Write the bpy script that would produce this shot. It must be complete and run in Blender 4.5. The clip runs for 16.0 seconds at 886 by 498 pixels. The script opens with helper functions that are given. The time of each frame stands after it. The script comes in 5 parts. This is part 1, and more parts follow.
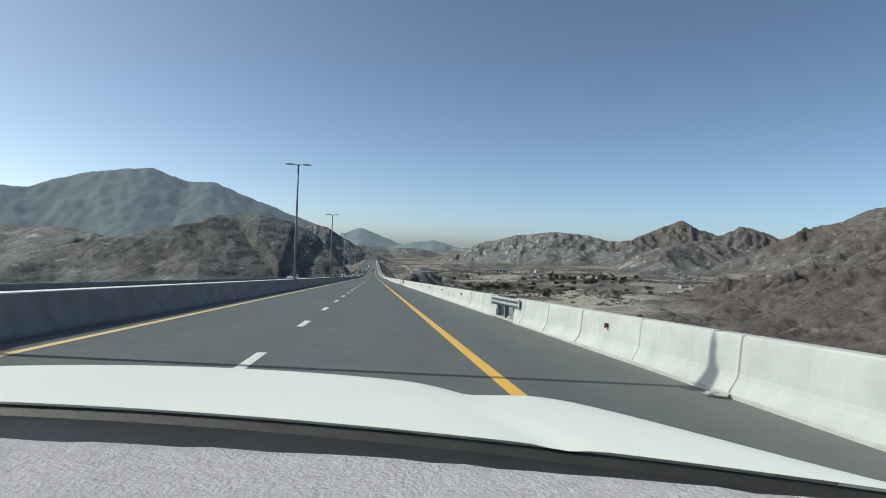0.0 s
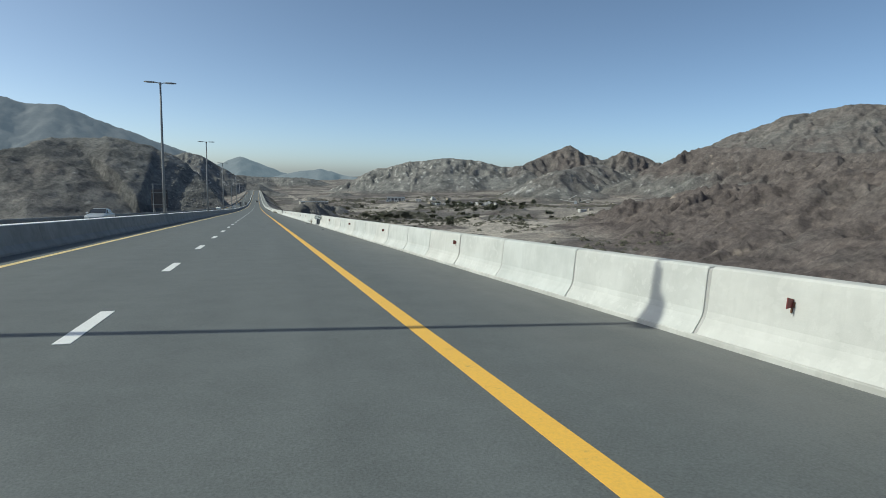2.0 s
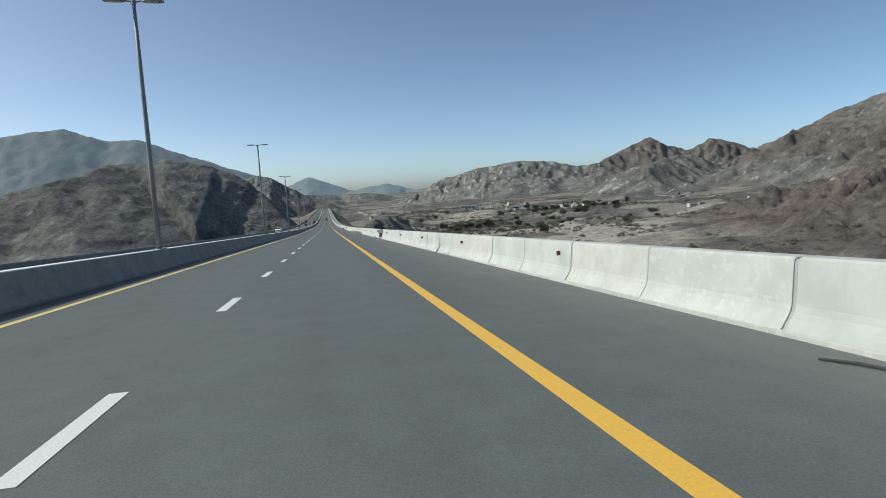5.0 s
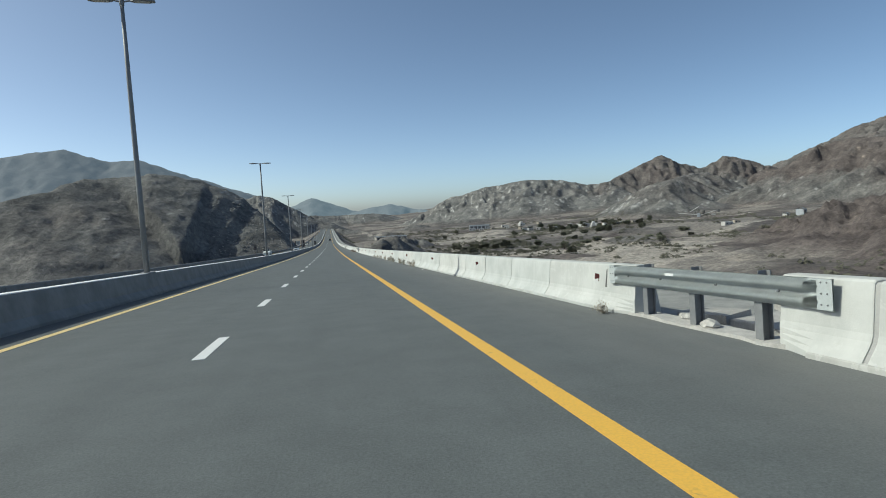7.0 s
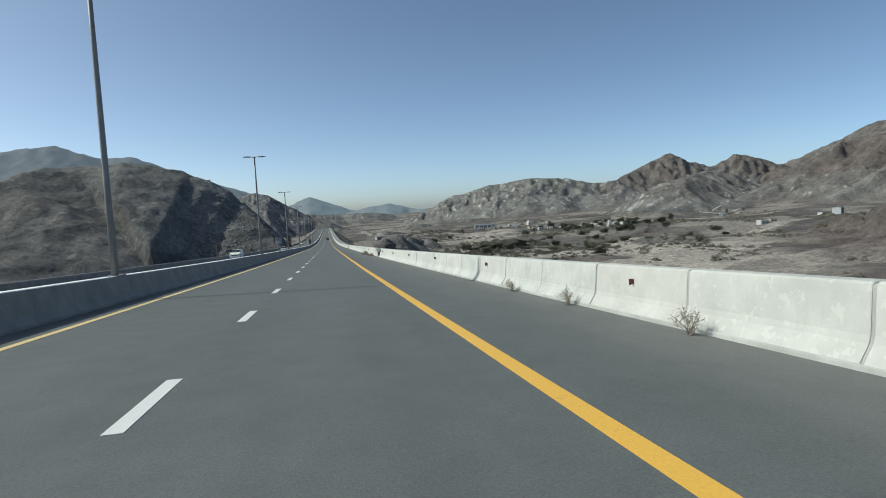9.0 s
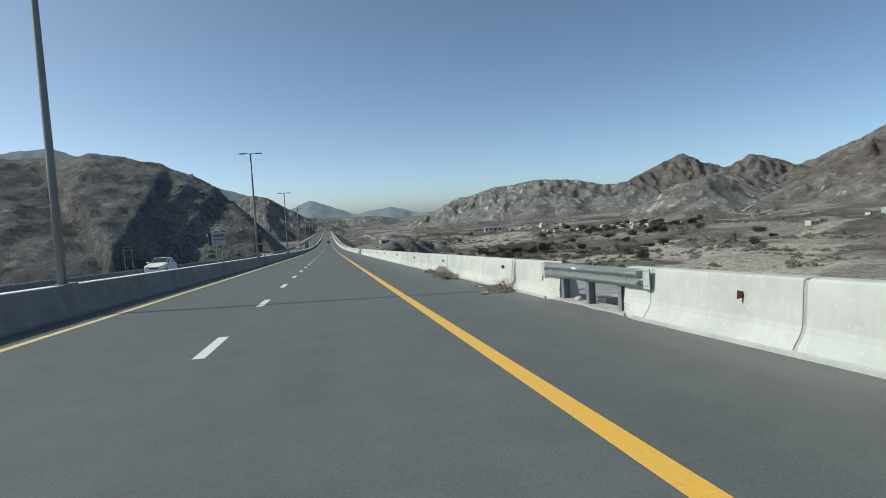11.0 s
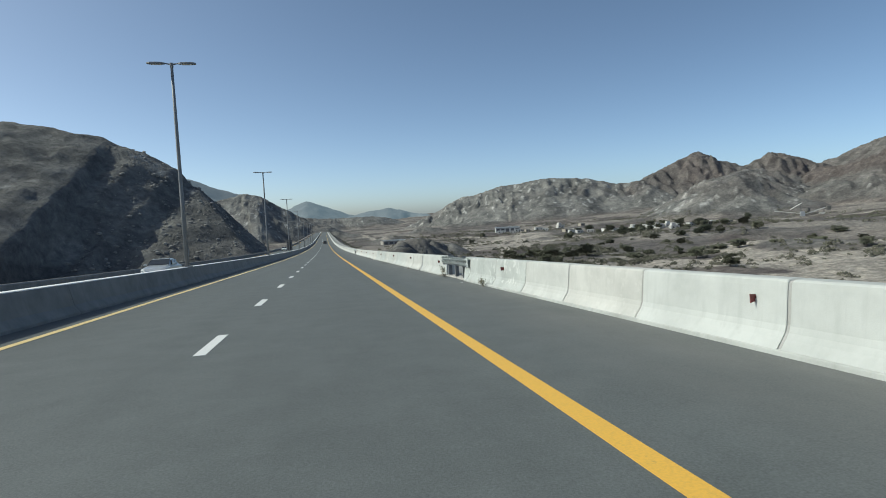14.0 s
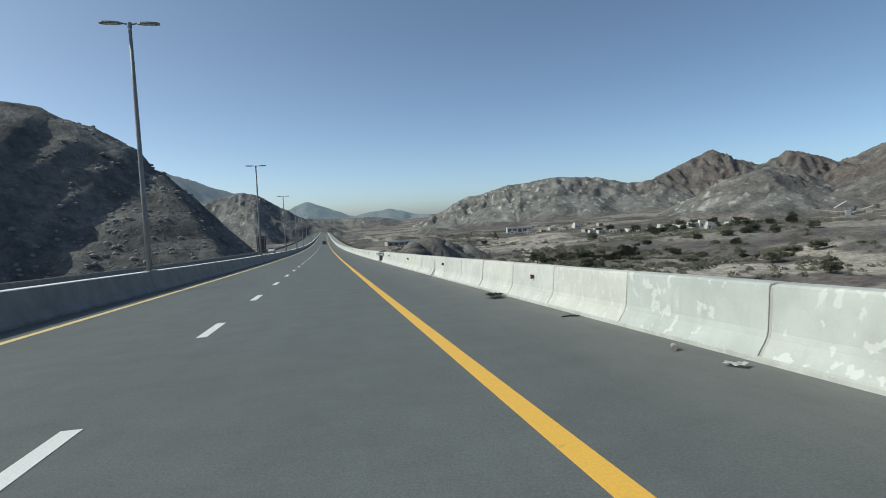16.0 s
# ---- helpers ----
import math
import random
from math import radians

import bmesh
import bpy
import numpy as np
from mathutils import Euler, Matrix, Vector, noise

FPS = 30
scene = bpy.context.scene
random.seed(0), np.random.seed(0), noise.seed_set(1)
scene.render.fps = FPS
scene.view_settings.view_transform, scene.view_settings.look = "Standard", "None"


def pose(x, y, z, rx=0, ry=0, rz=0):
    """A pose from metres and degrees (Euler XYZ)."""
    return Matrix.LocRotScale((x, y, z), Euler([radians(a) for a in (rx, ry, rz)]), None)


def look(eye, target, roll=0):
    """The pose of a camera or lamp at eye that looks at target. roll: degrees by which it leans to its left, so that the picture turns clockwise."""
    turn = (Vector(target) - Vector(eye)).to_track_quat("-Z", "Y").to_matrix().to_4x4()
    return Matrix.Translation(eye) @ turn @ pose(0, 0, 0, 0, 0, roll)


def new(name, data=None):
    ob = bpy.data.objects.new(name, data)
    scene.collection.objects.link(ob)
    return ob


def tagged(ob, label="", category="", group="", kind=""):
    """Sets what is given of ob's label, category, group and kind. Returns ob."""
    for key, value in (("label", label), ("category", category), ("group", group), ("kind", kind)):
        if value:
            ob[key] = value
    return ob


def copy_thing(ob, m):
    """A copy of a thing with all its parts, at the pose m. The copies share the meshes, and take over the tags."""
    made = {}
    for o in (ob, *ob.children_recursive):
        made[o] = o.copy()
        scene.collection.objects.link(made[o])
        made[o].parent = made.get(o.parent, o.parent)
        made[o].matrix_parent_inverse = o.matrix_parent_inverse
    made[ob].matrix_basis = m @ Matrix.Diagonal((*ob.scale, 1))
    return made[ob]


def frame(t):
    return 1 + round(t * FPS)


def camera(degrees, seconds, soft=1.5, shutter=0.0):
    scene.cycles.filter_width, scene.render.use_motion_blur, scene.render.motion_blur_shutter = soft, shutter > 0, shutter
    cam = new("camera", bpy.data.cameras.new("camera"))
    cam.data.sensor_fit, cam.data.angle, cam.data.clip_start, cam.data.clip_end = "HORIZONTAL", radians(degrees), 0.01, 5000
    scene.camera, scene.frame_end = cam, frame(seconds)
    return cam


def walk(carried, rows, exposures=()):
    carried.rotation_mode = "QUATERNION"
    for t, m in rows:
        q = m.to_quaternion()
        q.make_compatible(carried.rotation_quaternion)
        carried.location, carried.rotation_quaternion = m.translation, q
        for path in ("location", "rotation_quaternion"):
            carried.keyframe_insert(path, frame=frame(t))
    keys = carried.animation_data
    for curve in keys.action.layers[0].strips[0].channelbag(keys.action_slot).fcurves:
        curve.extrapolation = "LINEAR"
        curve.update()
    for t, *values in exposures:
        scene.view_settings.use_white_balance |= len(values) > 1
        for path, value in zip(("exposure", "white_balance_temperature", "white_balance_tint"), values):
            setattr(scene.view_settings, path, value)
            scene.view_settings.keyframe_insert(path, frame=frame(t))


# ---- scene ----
# ---- camera ----
cam = camera(76.3, 16.0, soft=0.95)

PATH = [
    (0.0, (-0.01, 0.00, 1.395), (1.195, 9.927, 1.296), 2.41),
    (0.5, (-0.02, 10.67, 0.742), (2.215, 20.407, 1.164), 2.45),
    (1.0, (-0.02, 21.34, 0.089), (3.288, 30.772, -0.223), 2.71),
    (1.5, (-0.01, 32.02, -0.565), (3.587, 41.276, -1.712), 2.46),
    (2.0, (0.05, 42.70, -1.218), (3.169, 52.120, -2.511), 1.52),
    (2.5, (0.07, 53.40, -1.873), (2.749, 62.932, -3.309), 0.59),
    (3.0, (0.07, 64.12, -2.529), (2.494, 73.699, -4.056), -0.3),
    (3.5, (0.09, 74.85, -3.186), (2.336, 84.462, -4.780), -1.23),
    (4.0, (0.07, 85.60, -3.844), (2.160, 95.265, -5.345), -2.06),
    (4.5, (0.10, 96.38, -4.504), (2.092, 106.090, -5.815), -2.64),
    (7.0, (-0.03, 150.72, -7.829), (1.922, 160.502, -8.592), -2.89),
    (7.5, (-0.02, 161.69, -8.501), (1.950, 171.470, -9.254), -2.82),
    (8.0, (-0.02, 172.70, -9.174), (1.970, 182.473, -9.922), -2.84),
    (8.5, (-0.08, 183.75, -9.850), (1.913, 193.513, -10.621), -2.68),
    (11.0, (-0.03, 239.56, -13.177), (1.941, 249.335, -13.871), -2.82),
    (11.5, (-0.14, 250.83, -13.809), (1.826, 260.609, -14.525), -2.5),
    (12.0, (-0.17, 262.15, -14.435), (1.824, 271.918, -15.145), -2.44),
    (12.5, (-0.19, 273.50, -15.060), (1.812, 283.266, -15.756), -2.5),
    (13.0, (-0.14, 284.88, -15.684), (1.877, 294.650, -16.353), -2.68),
    (13.5, (-0.11, 296.30, -16.306), (1.908, 306.074, -16.983), -2.53),
    (14.0, (-0.05, 307.75, -16.928), (1.984, 317.522, -17.591), -2.61),
    (14.5, (0.03, 319.23, -17.547), (2.066, 328.999, -18.204), -2.64),
    (15.0, (0.10, 330.74, -18.165), (2.141, 340.503, -18.834), -2.36),
    (15.5, (0.23, 342.27, -18.781), (2.262, 352.038, -19.408), -2.68),
    (16.0, (0.29, 353.82, -19.395), (2.321, 363.592, -20.033), -2.52),
]

walk(cam, [(t, look(e, g, r)) for t, e, g, r in PATH], exposures=[(0.0, 0.33, 6850, -3.5), (16.0, 0.33, 6850, -3.5)])

# ---- world, sun, exposure ----
SUN_TO = Vector((-0.76, 0.146, 0.66)).normalized()
world = bpy.data.worlds.new("sky")
scene.world = world
world.use_nodes = True
wn = world.node_tree.nodes
sky = wn.new("ShaderNodeTexSky")
sky.sky_type = "NISHITA"
sky.sun_disc = False
sky.sun_elevation = math.asin(SUN_TO.z)
sky.sun_rotation = math.atan2(SUN_TO.x, SUN_TO.y)
sky.air_density = 0.43
sky.dust_density = 1.1
sky.ozone_density = 1.5
world.node_tree.links.new(sky.outputs[0], wn["Background"].inputs[0])
wn["Background"].inputs[1].default_value = 0.140
sun = new("sun", bpy.data.lights.new("sun", "SUN"))
sun.data.energy, sun.data.angle, sun.data.color = 2.7, radians(0.4), (1.0, 0.985, 0.96)
sun.matrix_world = look(SUN_TO * 100, (0, 0, 0))


# ---- materials ----
def shader(name, rough=0.8, metal=0.0, spec=0.5):
    m = bpy.data.materials.new(name)
    m.use_nodes = True
    b = m.node_tree.nodes["Principled BSDF"]
    b.inputs["Roughness"].default_value = rough
    b.inputs["Metallic"].default_value = metal
    b.inputs["Specular IOR Level"].default_value = spec
    return m, m.node_tree, b


def add(nt, kind, **sockets):
    n = nt.nodes.new(kind)
    for k, v in sockets.items():
        n.inputs[k.replace("_", " ")].default_value = v
    return n


def coords(nt, scale=(1, 1, 1), space="Object"):
    tc = nt.nodes.new("ShaderNodeTexCoord")
    mp = add(nt, "ShaderNodeMapping", Scale=scale)
    nt.links.new(tc.outputs[space], mp.inputs[0])
    return mp.outputs[0]


def grain(nt, vec, scale, detail=4.0, rough=0.6):
    n = add(nt, "ShaderNodeTexNoise", Scale=scale, Detail=detail, Roughness=rough)
    nt.links.new(vec, n.inputs["Vector"])
    return n.outputs[0]


def ramp(nt, fac, stops):
    r = nt.nodes.new("ShaderNodeValToRGB")
    e = r.color_ramp.elements
    while len(e) < len(stops):
        e.new(0.5)
    for el, (p, c) in zip(e, stops):
        el.position, el.color = p, (*c, 1)
    nt.links.new(fac, r.inputs[0])
    return r.outputs[0]


def mix(nt, fac, a, b, mode="MIX"):
    n = nt.nodes.new("ShaderNodeMix")
    n.data_type, n.blend_type = "RGBA", mode
    for sock, v in ((n.inputs[0], fac), (n.inputs[6], a), (n.inputs[7], b)):
        if isinstance(v, (int, float)):
            sock.default_value = v
        elif isinstance(v, tuple):
            sock.default_value = (*v, 1)
        else:
            nt.links.new(v, sock)
    return n.outputs[2]


def bump(nt, b, height, strength, dist):
    n = add(nt, "ShaderNodeBump", Strength=strength, Distance=dist)
    nt.links.new(height, n.inputs["Height"])
    nt.links.new(n.outputs[0], b.inputs["Normal"])


def worn(name, light, dark, coarse, fine, rough=0.8, metal=0.0, relief=0.3, dist=0.01, spec=0.5, space="Object", vary=0.0):
    """A plain weathered surface: two shades mixed by coarse stains and fine grain (per metre)."""
    m, nt, b = shader(name, rough, metal, spec)
    v = coords(nt, space=space)
    a, f = grain(nt, v, coarse, 5), grain(nt, v, fine, 3)
    c = ramp(nt, a, [(0.32, dark), (0.68, light)])
    c = mix(nt, 0.35, c, ramp(nt, f, [(0.3, dark), (0.7, light)]))
    if vary:
        oi = nt.nodes.new("ShaderNodeObjectInfo")
        tone = ramp(nt, oi.outputs["Random"], [(0.0, (1 - vary,) * 3), (1.0, (1, 1, 1))])
        c = mix(nt, 1.0, c, tone, "MULTIPLY")
    nt.links.new(c, b.inputs["Base Color"])
    bump(nt, b, f, relief, dist)
    return m


def plain(name, col, rough=0.5, metal=0.0, spec=0.5):
    return worn(name, col, tuple(c * 0.86 for c in col), 3.0, 40.0, rough, metal, 0.06, 0.003, spec)


def asphalt_material():
    m, nt, b = shader("asphalt", 0.82, 0, 0.35)
    v = coords(nt)
    fine = grain(nt, v, 55, 3, 0.7)
    mid = grain(nt, v, 1.6, 5)
    wide = grain(nt, coords(nt, (0.9, 0.03, 1)), 1.0, 4)
    c = ramp(nt, fine, [(0.25, (0.057, 0.063, 0.064)), (0.75, (0.183, 0.200, 0.197))])
    c = mix(nt, 0.45, c, ramp(nt, mid, [(0.3, (0.094, 0.103, 0.103)), (0.7, (0.142, 0.155, 0.155))]))
    c = mix(nt, 0.6, c, ramp(nt, wide, [(0.3, (0.78, 0.78, 0.79)), (0.7, (1.0, 1.0, 1.0))]), "MULTIPLY")
    # dust blown over the shoulder, thickest at the barrier's foot
    split = nt.nodes.new("ShaderNodeSeparateXYZ")
    nt.links.new(v, split.inputs[0])
    reach = add(nt, "ShaderNodeMapRange", From_Min=2.4, From_Max=4.6, To_Min=0.0, To_Max=0.5)
    nt.links.new(split.outputs[0], reach.inputs[0])
    drift = ramp(nt, grain(nt, coords(nt, (1.5, 0.35, 1)), 1.0, 6, 0.7), [(0.3, (0.2, 0.2, 0.2)), (0.7, (1, 1, 1))])
    dust = mix(nt, 1.0, reach.outputs[0], drift, "MULTIPLY")
    c = mix(nt, dust, c, (0.235, 0.228, 0.212))
    nt.links.new(c, b.inputs["Base Color"])
    bump(nt, b, fine, 0.5, 0.006)
    return m


def concrete_material(name, light, dark, stain, peel=None):
    m, nt, b = shader(name, 0.85, 0, 0.3)
    v = coords(nt)
    oi = nt.nodes.new("ShaderNodeObjectInfo")
    shift = nt.nodes.new("ShaderNodeVectorMath")
    shift.operation = "MULTIPLY_ADD"
    nt.links.new(oi.outputs["Random"], shift.inputs[1])
    shift.inputs[0].default_value = (37, 91, 13)
    nt.links.new(v, shift.inputs[2])
    v = shift.outputs[0]
    blot = grain(nt, v, 1.3, 5)
    streak_map = add(nt, "ShaderNodeMapping", Scale=(3, 3.5, 0.35))
    nt.links.new(v, streak_map.inputs[0])
    streak = grain(nt, streak_map.outputs[0], 2.2, 4)
    patch = add(nt, "ShaderNodeTexNoise", Scale=8.0, Detail=3.0, Roughness=0.55, Distortion=0.3)
    nt.links.new(v, patch.inputs["Vector"])
    fine = grain(nt, v, 60, 3)
    c = ramp(nt, blot, [(0.34, tuple(k * 0.9 for k in dark)), (0.62, light)])
    c = mix(nt, ramp(nt, streak, [(0.52, (0, 0, 0)), (0.75, (0.55, 0.55, 0.55))]), c, stain)
    few = ramp(nt, oi.outputs["Random"], [(0.4, (0.05, 0.05, 0.05)), (0.95, (0.5, 0.5, 0.5))])
    flake = mix(nt, 1.0, ramp(nt, patch.outputs[0], [(0.585, (0, 0, 0)), (0.61, (1, 1, 1))]), few, "MULTIPLY")
    c = mix(nt, flake, c, tuple(min(0.9, k * 1.13) for k in light))
    if peel:
        # whitewash left in rounded patches, some run down in streaks
        spread = add(nt, "ShaderNodeTexNoise", Scale=0.55, Detail=2.0)
        nt.links.new(v, spread.inputs["Vector"])
        spot_map = add(nt, "ShaderNodeMapping", Scale=(1, 1, 0.85))
        nt.links.new(v, spot_map.inputs[0])
        spot = add(nt, "ShaderNodeTexNoise", Scale=6.0, Detail=2.0, Roughness=0.5, Distortion=0.3)
        nt.links.new(spot_map.outputs[0], spot.inputs["Vector"])
        both = nt.nodes.new("ShaderNodeMath")
        both.operation = "MULTIPLY_ADD"
        both.inputs[1].default_value = 0.55
        nt.links.new(spread.outputs[0], both.inputs[0])
        nt.links.new(spot.outputs[0], both.inputs[2])
        c = mix(nt, ramp(nt, both.outputs[0], [(0.915, (0, 0, 0)), (0.955, (0.72, 0.72, 0.72))]), c, peel)
    c = mix(nt, 0.15, c, ramp(nt, fine, [(0.3, dark), (0.7, light)]))
    tone = ramp(nt, oi.outputs["Random"], [(0.0, (0.90, 0.92, 0.91)), (0.35, (0.96, 0.98, 0.97)), (0.6, (1.0, 0.985, 0.955)), (0.8, (0.93, 0.95, 0.94)), (1.0, (1.02, 1.0, 0.97))])
    c = mix(nt, 1.0, c, tone, "MULTIPLY")
    nt.links.new(c, b.inputs["Base Color"])
    bump(nt, b, fine, 0.25, 0.006)
    return m


def paint_material(name, col, under):
    m, nt, b = shader(name, 0.6, 0, 0.4)
    v = coords(nt)
    w = grain(nt, v, 7, 5, 0.75)
    f = grain(nt, v, 45, 3)
    c = mix(nt, ramp(nt, w, [(0.60, (0, 0, 0)), (0.78, (0.8, 0.8, 0.8))]), col, under)
    c = mix(nt, ramp(nt, f, [(0.3, (0.22, 0.22, 0.22)), (0.6, (0, 0, 0))]), c, under)
    nt.links.new(c, b.inputs["Base Color"])
    bump(nt, b, f, 0.4, 0.004)
    return m


def ground_material(name="mountain_ground", glow=None):
    """Bare rock, scree and gravel; the mesh carries how brown, how pale and how sandy each place is."""
    m, nt, b = shader(name, 0.95, 0, 0.15)
    # far rock gives off a faint blue emission in place of haze
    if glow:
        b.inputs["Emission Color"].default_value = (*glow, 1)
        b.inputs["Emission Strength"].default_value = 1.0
    v = coords(nt)
    big = grain(nt, v, 0.006, 6, 0.6)
    mid = grain(nt, v, 0.045, 7, 0.68)
    fine = grain(nt, v, 0.45, 6, 0.7)
    crag = add(nt, "ShaderNodeTexNoise", Scale=0.11, Detail=9.0, Roughness=0.62, Distortion=0.4)
    crag.noise_type = "RIDGED_MULTIFRACTAL"
    nt.links.new(v, crag.inputs["Vector"])
    strat_map = add(nt, "ShaderNodeMapping", Scale=(0.03, 0.03, 0.09), Rotation=(0.35, 0.2, 0))
    nt.links.new(v, strat_map.inputs[0])
    strat = add(nt, "ShaderNodeTexNoise", Scale=1.0, Detail=6.0, Roughness=0.65, Distortion=0.6)
    nt.links.new(strat_map.outputs[0], strat.inputs["Vector"])

    def mask(name):
        a = nt.nodes.new("ShaderNodeAttribute")
        a.attribute_name = name
        return a.outputs["Fac"]

    grey = mix(nt, 0.5, ramp(nt, mid, [(0.3, (0.130, 0.132, 0.131)), (0.7, (0.256, 0.257, 0.249))]),
               ramp(nt, strat.outputs[0], [(0.35, (0.126, 0.128, 0.127)), (0.65, (0.270, 0.268, 0.258))]))
    brown = mix(nt, 0.5, ramp(nt, mid, [(0.3, (0.084, 0.072, 0.070)), (0.7, (0.185, 0.160, 0.154))]),
                ramp(nt, strat.outputs[0], [(0.35, (0.080, 0.068, 0.067)), (0.65, (0.180, 0.156, 0.150))]))
    tan = mix(nt, 1.0, ramp(nt, crag.outputs[0], [(0.42, (0, 0, 0)), (0.75, (0.85, 0.85, 0.85))]), ramp(nt, mask("brown"), [(0.75, (0.12, 0.12, 0.12)), (1.0, (1, 1, 1))]), "MULTIPLY")
    brown = mix(nt, tan, brown, (0.285, 0.247, 0.216))
    varnish = ramp(nt, grain(nt, v, 0.021, 7, 0.7), [(0.40, (0.55, 0.56, 0.58)), (0.54, (1.06, 1.06, 1.06))])
    grey = mix(nt, 0.75, grey, varnish, "MULTIPLY")
    sand = mix(nt, 0.5, ramp(nt, mid, [(0.3, (0.29, 0.267, 0.240)), (0.7, (0.51, 0.472, 0.425))]),
               ramp(nt, fine, [(0.35, (0.27, 0.25, 0.226)), (0.65, (0.49, 0.455, 0.41))]))
    pale = ramp(nt, mid, [(0.3, (0.37, 0.372, 0.365)), (0.7, (0.62, 0.618, 0.60))])
    c = mix(nt, mask("brown"), grey, brown)
    c = mix(nt, mask("sand"), c, sand)
    c = mix(nt, mask("pale"), c, pale)
    c = mix(nt, 0.8, c, ramp(nt, fine, [(0.32, (0.55, 0.55, 0.55)), (0.68, (1.32, 1.30, 1.27))]), "MULTIPLY")
    c = mix(nt, 0.5, c, ramp(nt, big, [(0.3, (0.82, 0.83, 0.84)), (0.7, (1.10, 1.08, 1.05))]), "MULTIPLY")
    blot = grain(nt, v, 0.11, 8, 0.75)
    c = mix(nt, 0.9, c, ramp(nt, blot, [(0.36, (0.74, 0.74, 0.75)), (0.5, (1.0, 1.0, 1.0)), (0.66, (1.34, 1.32, 1.28))]), "MULTIPLY")
    c = mix(nt, 0.6, c, ramp(nt, crag.outputs[0], [(0.25, (0.84, 0.84, 0.84)), (0.8, (1.22, 1.20, 1.16))]), "MULTIPLY")
    # haze painted into the base colour too: contrast washed to dull blue-grey
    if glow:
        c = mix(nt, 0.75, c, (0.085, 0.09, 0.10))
    nt.links.new(c, b.inputs["Base Color"])
    both = nt.nodes.new("ShaderNodeMath")
    both.operation = "MULTIPLY_ADD"
    both.inputs[1].default_value = 1.0
    nt.links.new(crag.outputs[0], both.inputs[0])
    nt.links.new(fine, both.inputs[2])
    bump(nt, b, both.outputs[0], 0.3 if glow else 0.75, 1.5)
    return m


M_ASPHALT = asphalt_material()
M_WHITE_CONC = concrete_material("painted_concrete", (0.546, 0.550, 0.537), (0.478, 0.483, 0.471), (0.418, 0.423, 0.412))
M_PEELED = concrete_material("peeling_whitewash", (0.485, 0.500, 0.488), (0.415, 0.428, 0.418), (0.37, 0.381, 0.372), (0.63, 0.637, 0.62))
M_GREY_CONC = concrete_material("grey_concrete", (0.36, 0.35, 0.33), (0.26, 0.255, 0.245), (0.2, 0.195, 0.19))
M_YELLOW = paint_material("yellow_paint", (0.80, 0.46, 0.075), (0.30, 0.21, 0.09))
M_PALE_YELLOW = paint_material("faded_yellow_paint", (0.80, 0.60, 0.27), (0.42, 0.33, 0.19))
M_WHITE_LINE = paint_material("white_line_paint", (0.74, 0.74, 0.72), (0.26, 0.26, 0.25))
M_GALV = worn("galvanised_steel", (0.55, 0.585, 0.58), (0.44, 0.47, 0.465), 6, 60, 0.5, 0.25, 0.1, 0.003)
M_POLE = worn("pole_steel", (0.27, 0.275, 0.28), (0.19, 0.195, 0.20), 2, 30, 0.6, 0.3, 0.1, 0.003)
M_GROUND = ground_material()
M_PAINTED_HAZE = ground_material("painted_haze_mountain", (0.058, 0.078, 0.104))
M_FAR_PAINTED_HAZE = ground_material("far_painted_haze_mountain", (0.075, 0.108, 0.140))


# ---- mesh helpers ----
def link(name, verts, faces, mat, parent=None, label="", smooth=False):
    me = bpy.data.meshes.new(name)
    me.from_pydata([tuple(map(float, p)) for p in verts], [], faces)
    me.materials.append(mat)
    me.update()
    if smooth:
        me.polygons.foreach_set("use_smooth", [True] * len(me.polygons))
    ob = new(name, me)
    if parent:
        ob.parent = parent
    if label:
        ob["label"] = label
    return ob


def part(name, bm, mat, parent=None, label="", smooth=False):
    me = bpy.data.meshes.new(name)
    bmesh.ops.recalc_face_normals(bm, faces=bm.faces)
    bm.to_mesh(me)
    bm.free()
    me.materials.append(mat)
    if smooth:
        me.polygons.foreach_set("use_smooth", [True] * len(me.polygons))
    ob = new(name, me)
    if parent:
        ob.parent = parent
    if label:
        ob["label"] = label
    return ob


def box(bm, lo, hi, bevel=0.0):
    c = [(a + b) / 2 for a, b in zip(lo, hi)]
    s = [b - a for a, b in zip(lo, hi)]
    r = bmesh.ops.create_cube(bm, size=1, matrix=Matrix.Translation(c) @ Matrix.Diagonal((*s, 1)))
    if bevel:
        es = {e for v in r["verts"] for e in v.link_edges}
        bmesh.ops.bevel(bm, geom=list(es), offset=bevel, segments=2, affect="EDGES", profile=0.5)
    return bm


def tube(bm, path, radii, sides=10, cap=True):
    """A round tube along points, with a radius at each."""
    rings = []
    for i, p in enumerate(path):
        p = Vector(p)
        d = (Vector(path[min(i + 1, len(path) - 1)]) - Vector(path[max(i - 1, 0)])).normalized()
        a = d.orthogonal().normalized() if abs(d.z) < 0.9 else (d.cross(Vector((0, 1, 0)))).normalized()
        b = d.cross(a)
        rings.append([bm.verts.new(p + (a * math.cos(k * math.tau / sides) + b * math.sin(k * math.tau / sides)) * radii[i]) for k in range(sides)])
    for r, q in zip(rings, rings[1:]):
        for k in range(sides):
            bm.faces.new((r[k], r[(k + 1) % sides], q[(k + 1) % sides], q[k]))
    if cap:
        bm.faces.new(rings[0][::-1])
        bm.faces.new(rings[-1])
    return bm


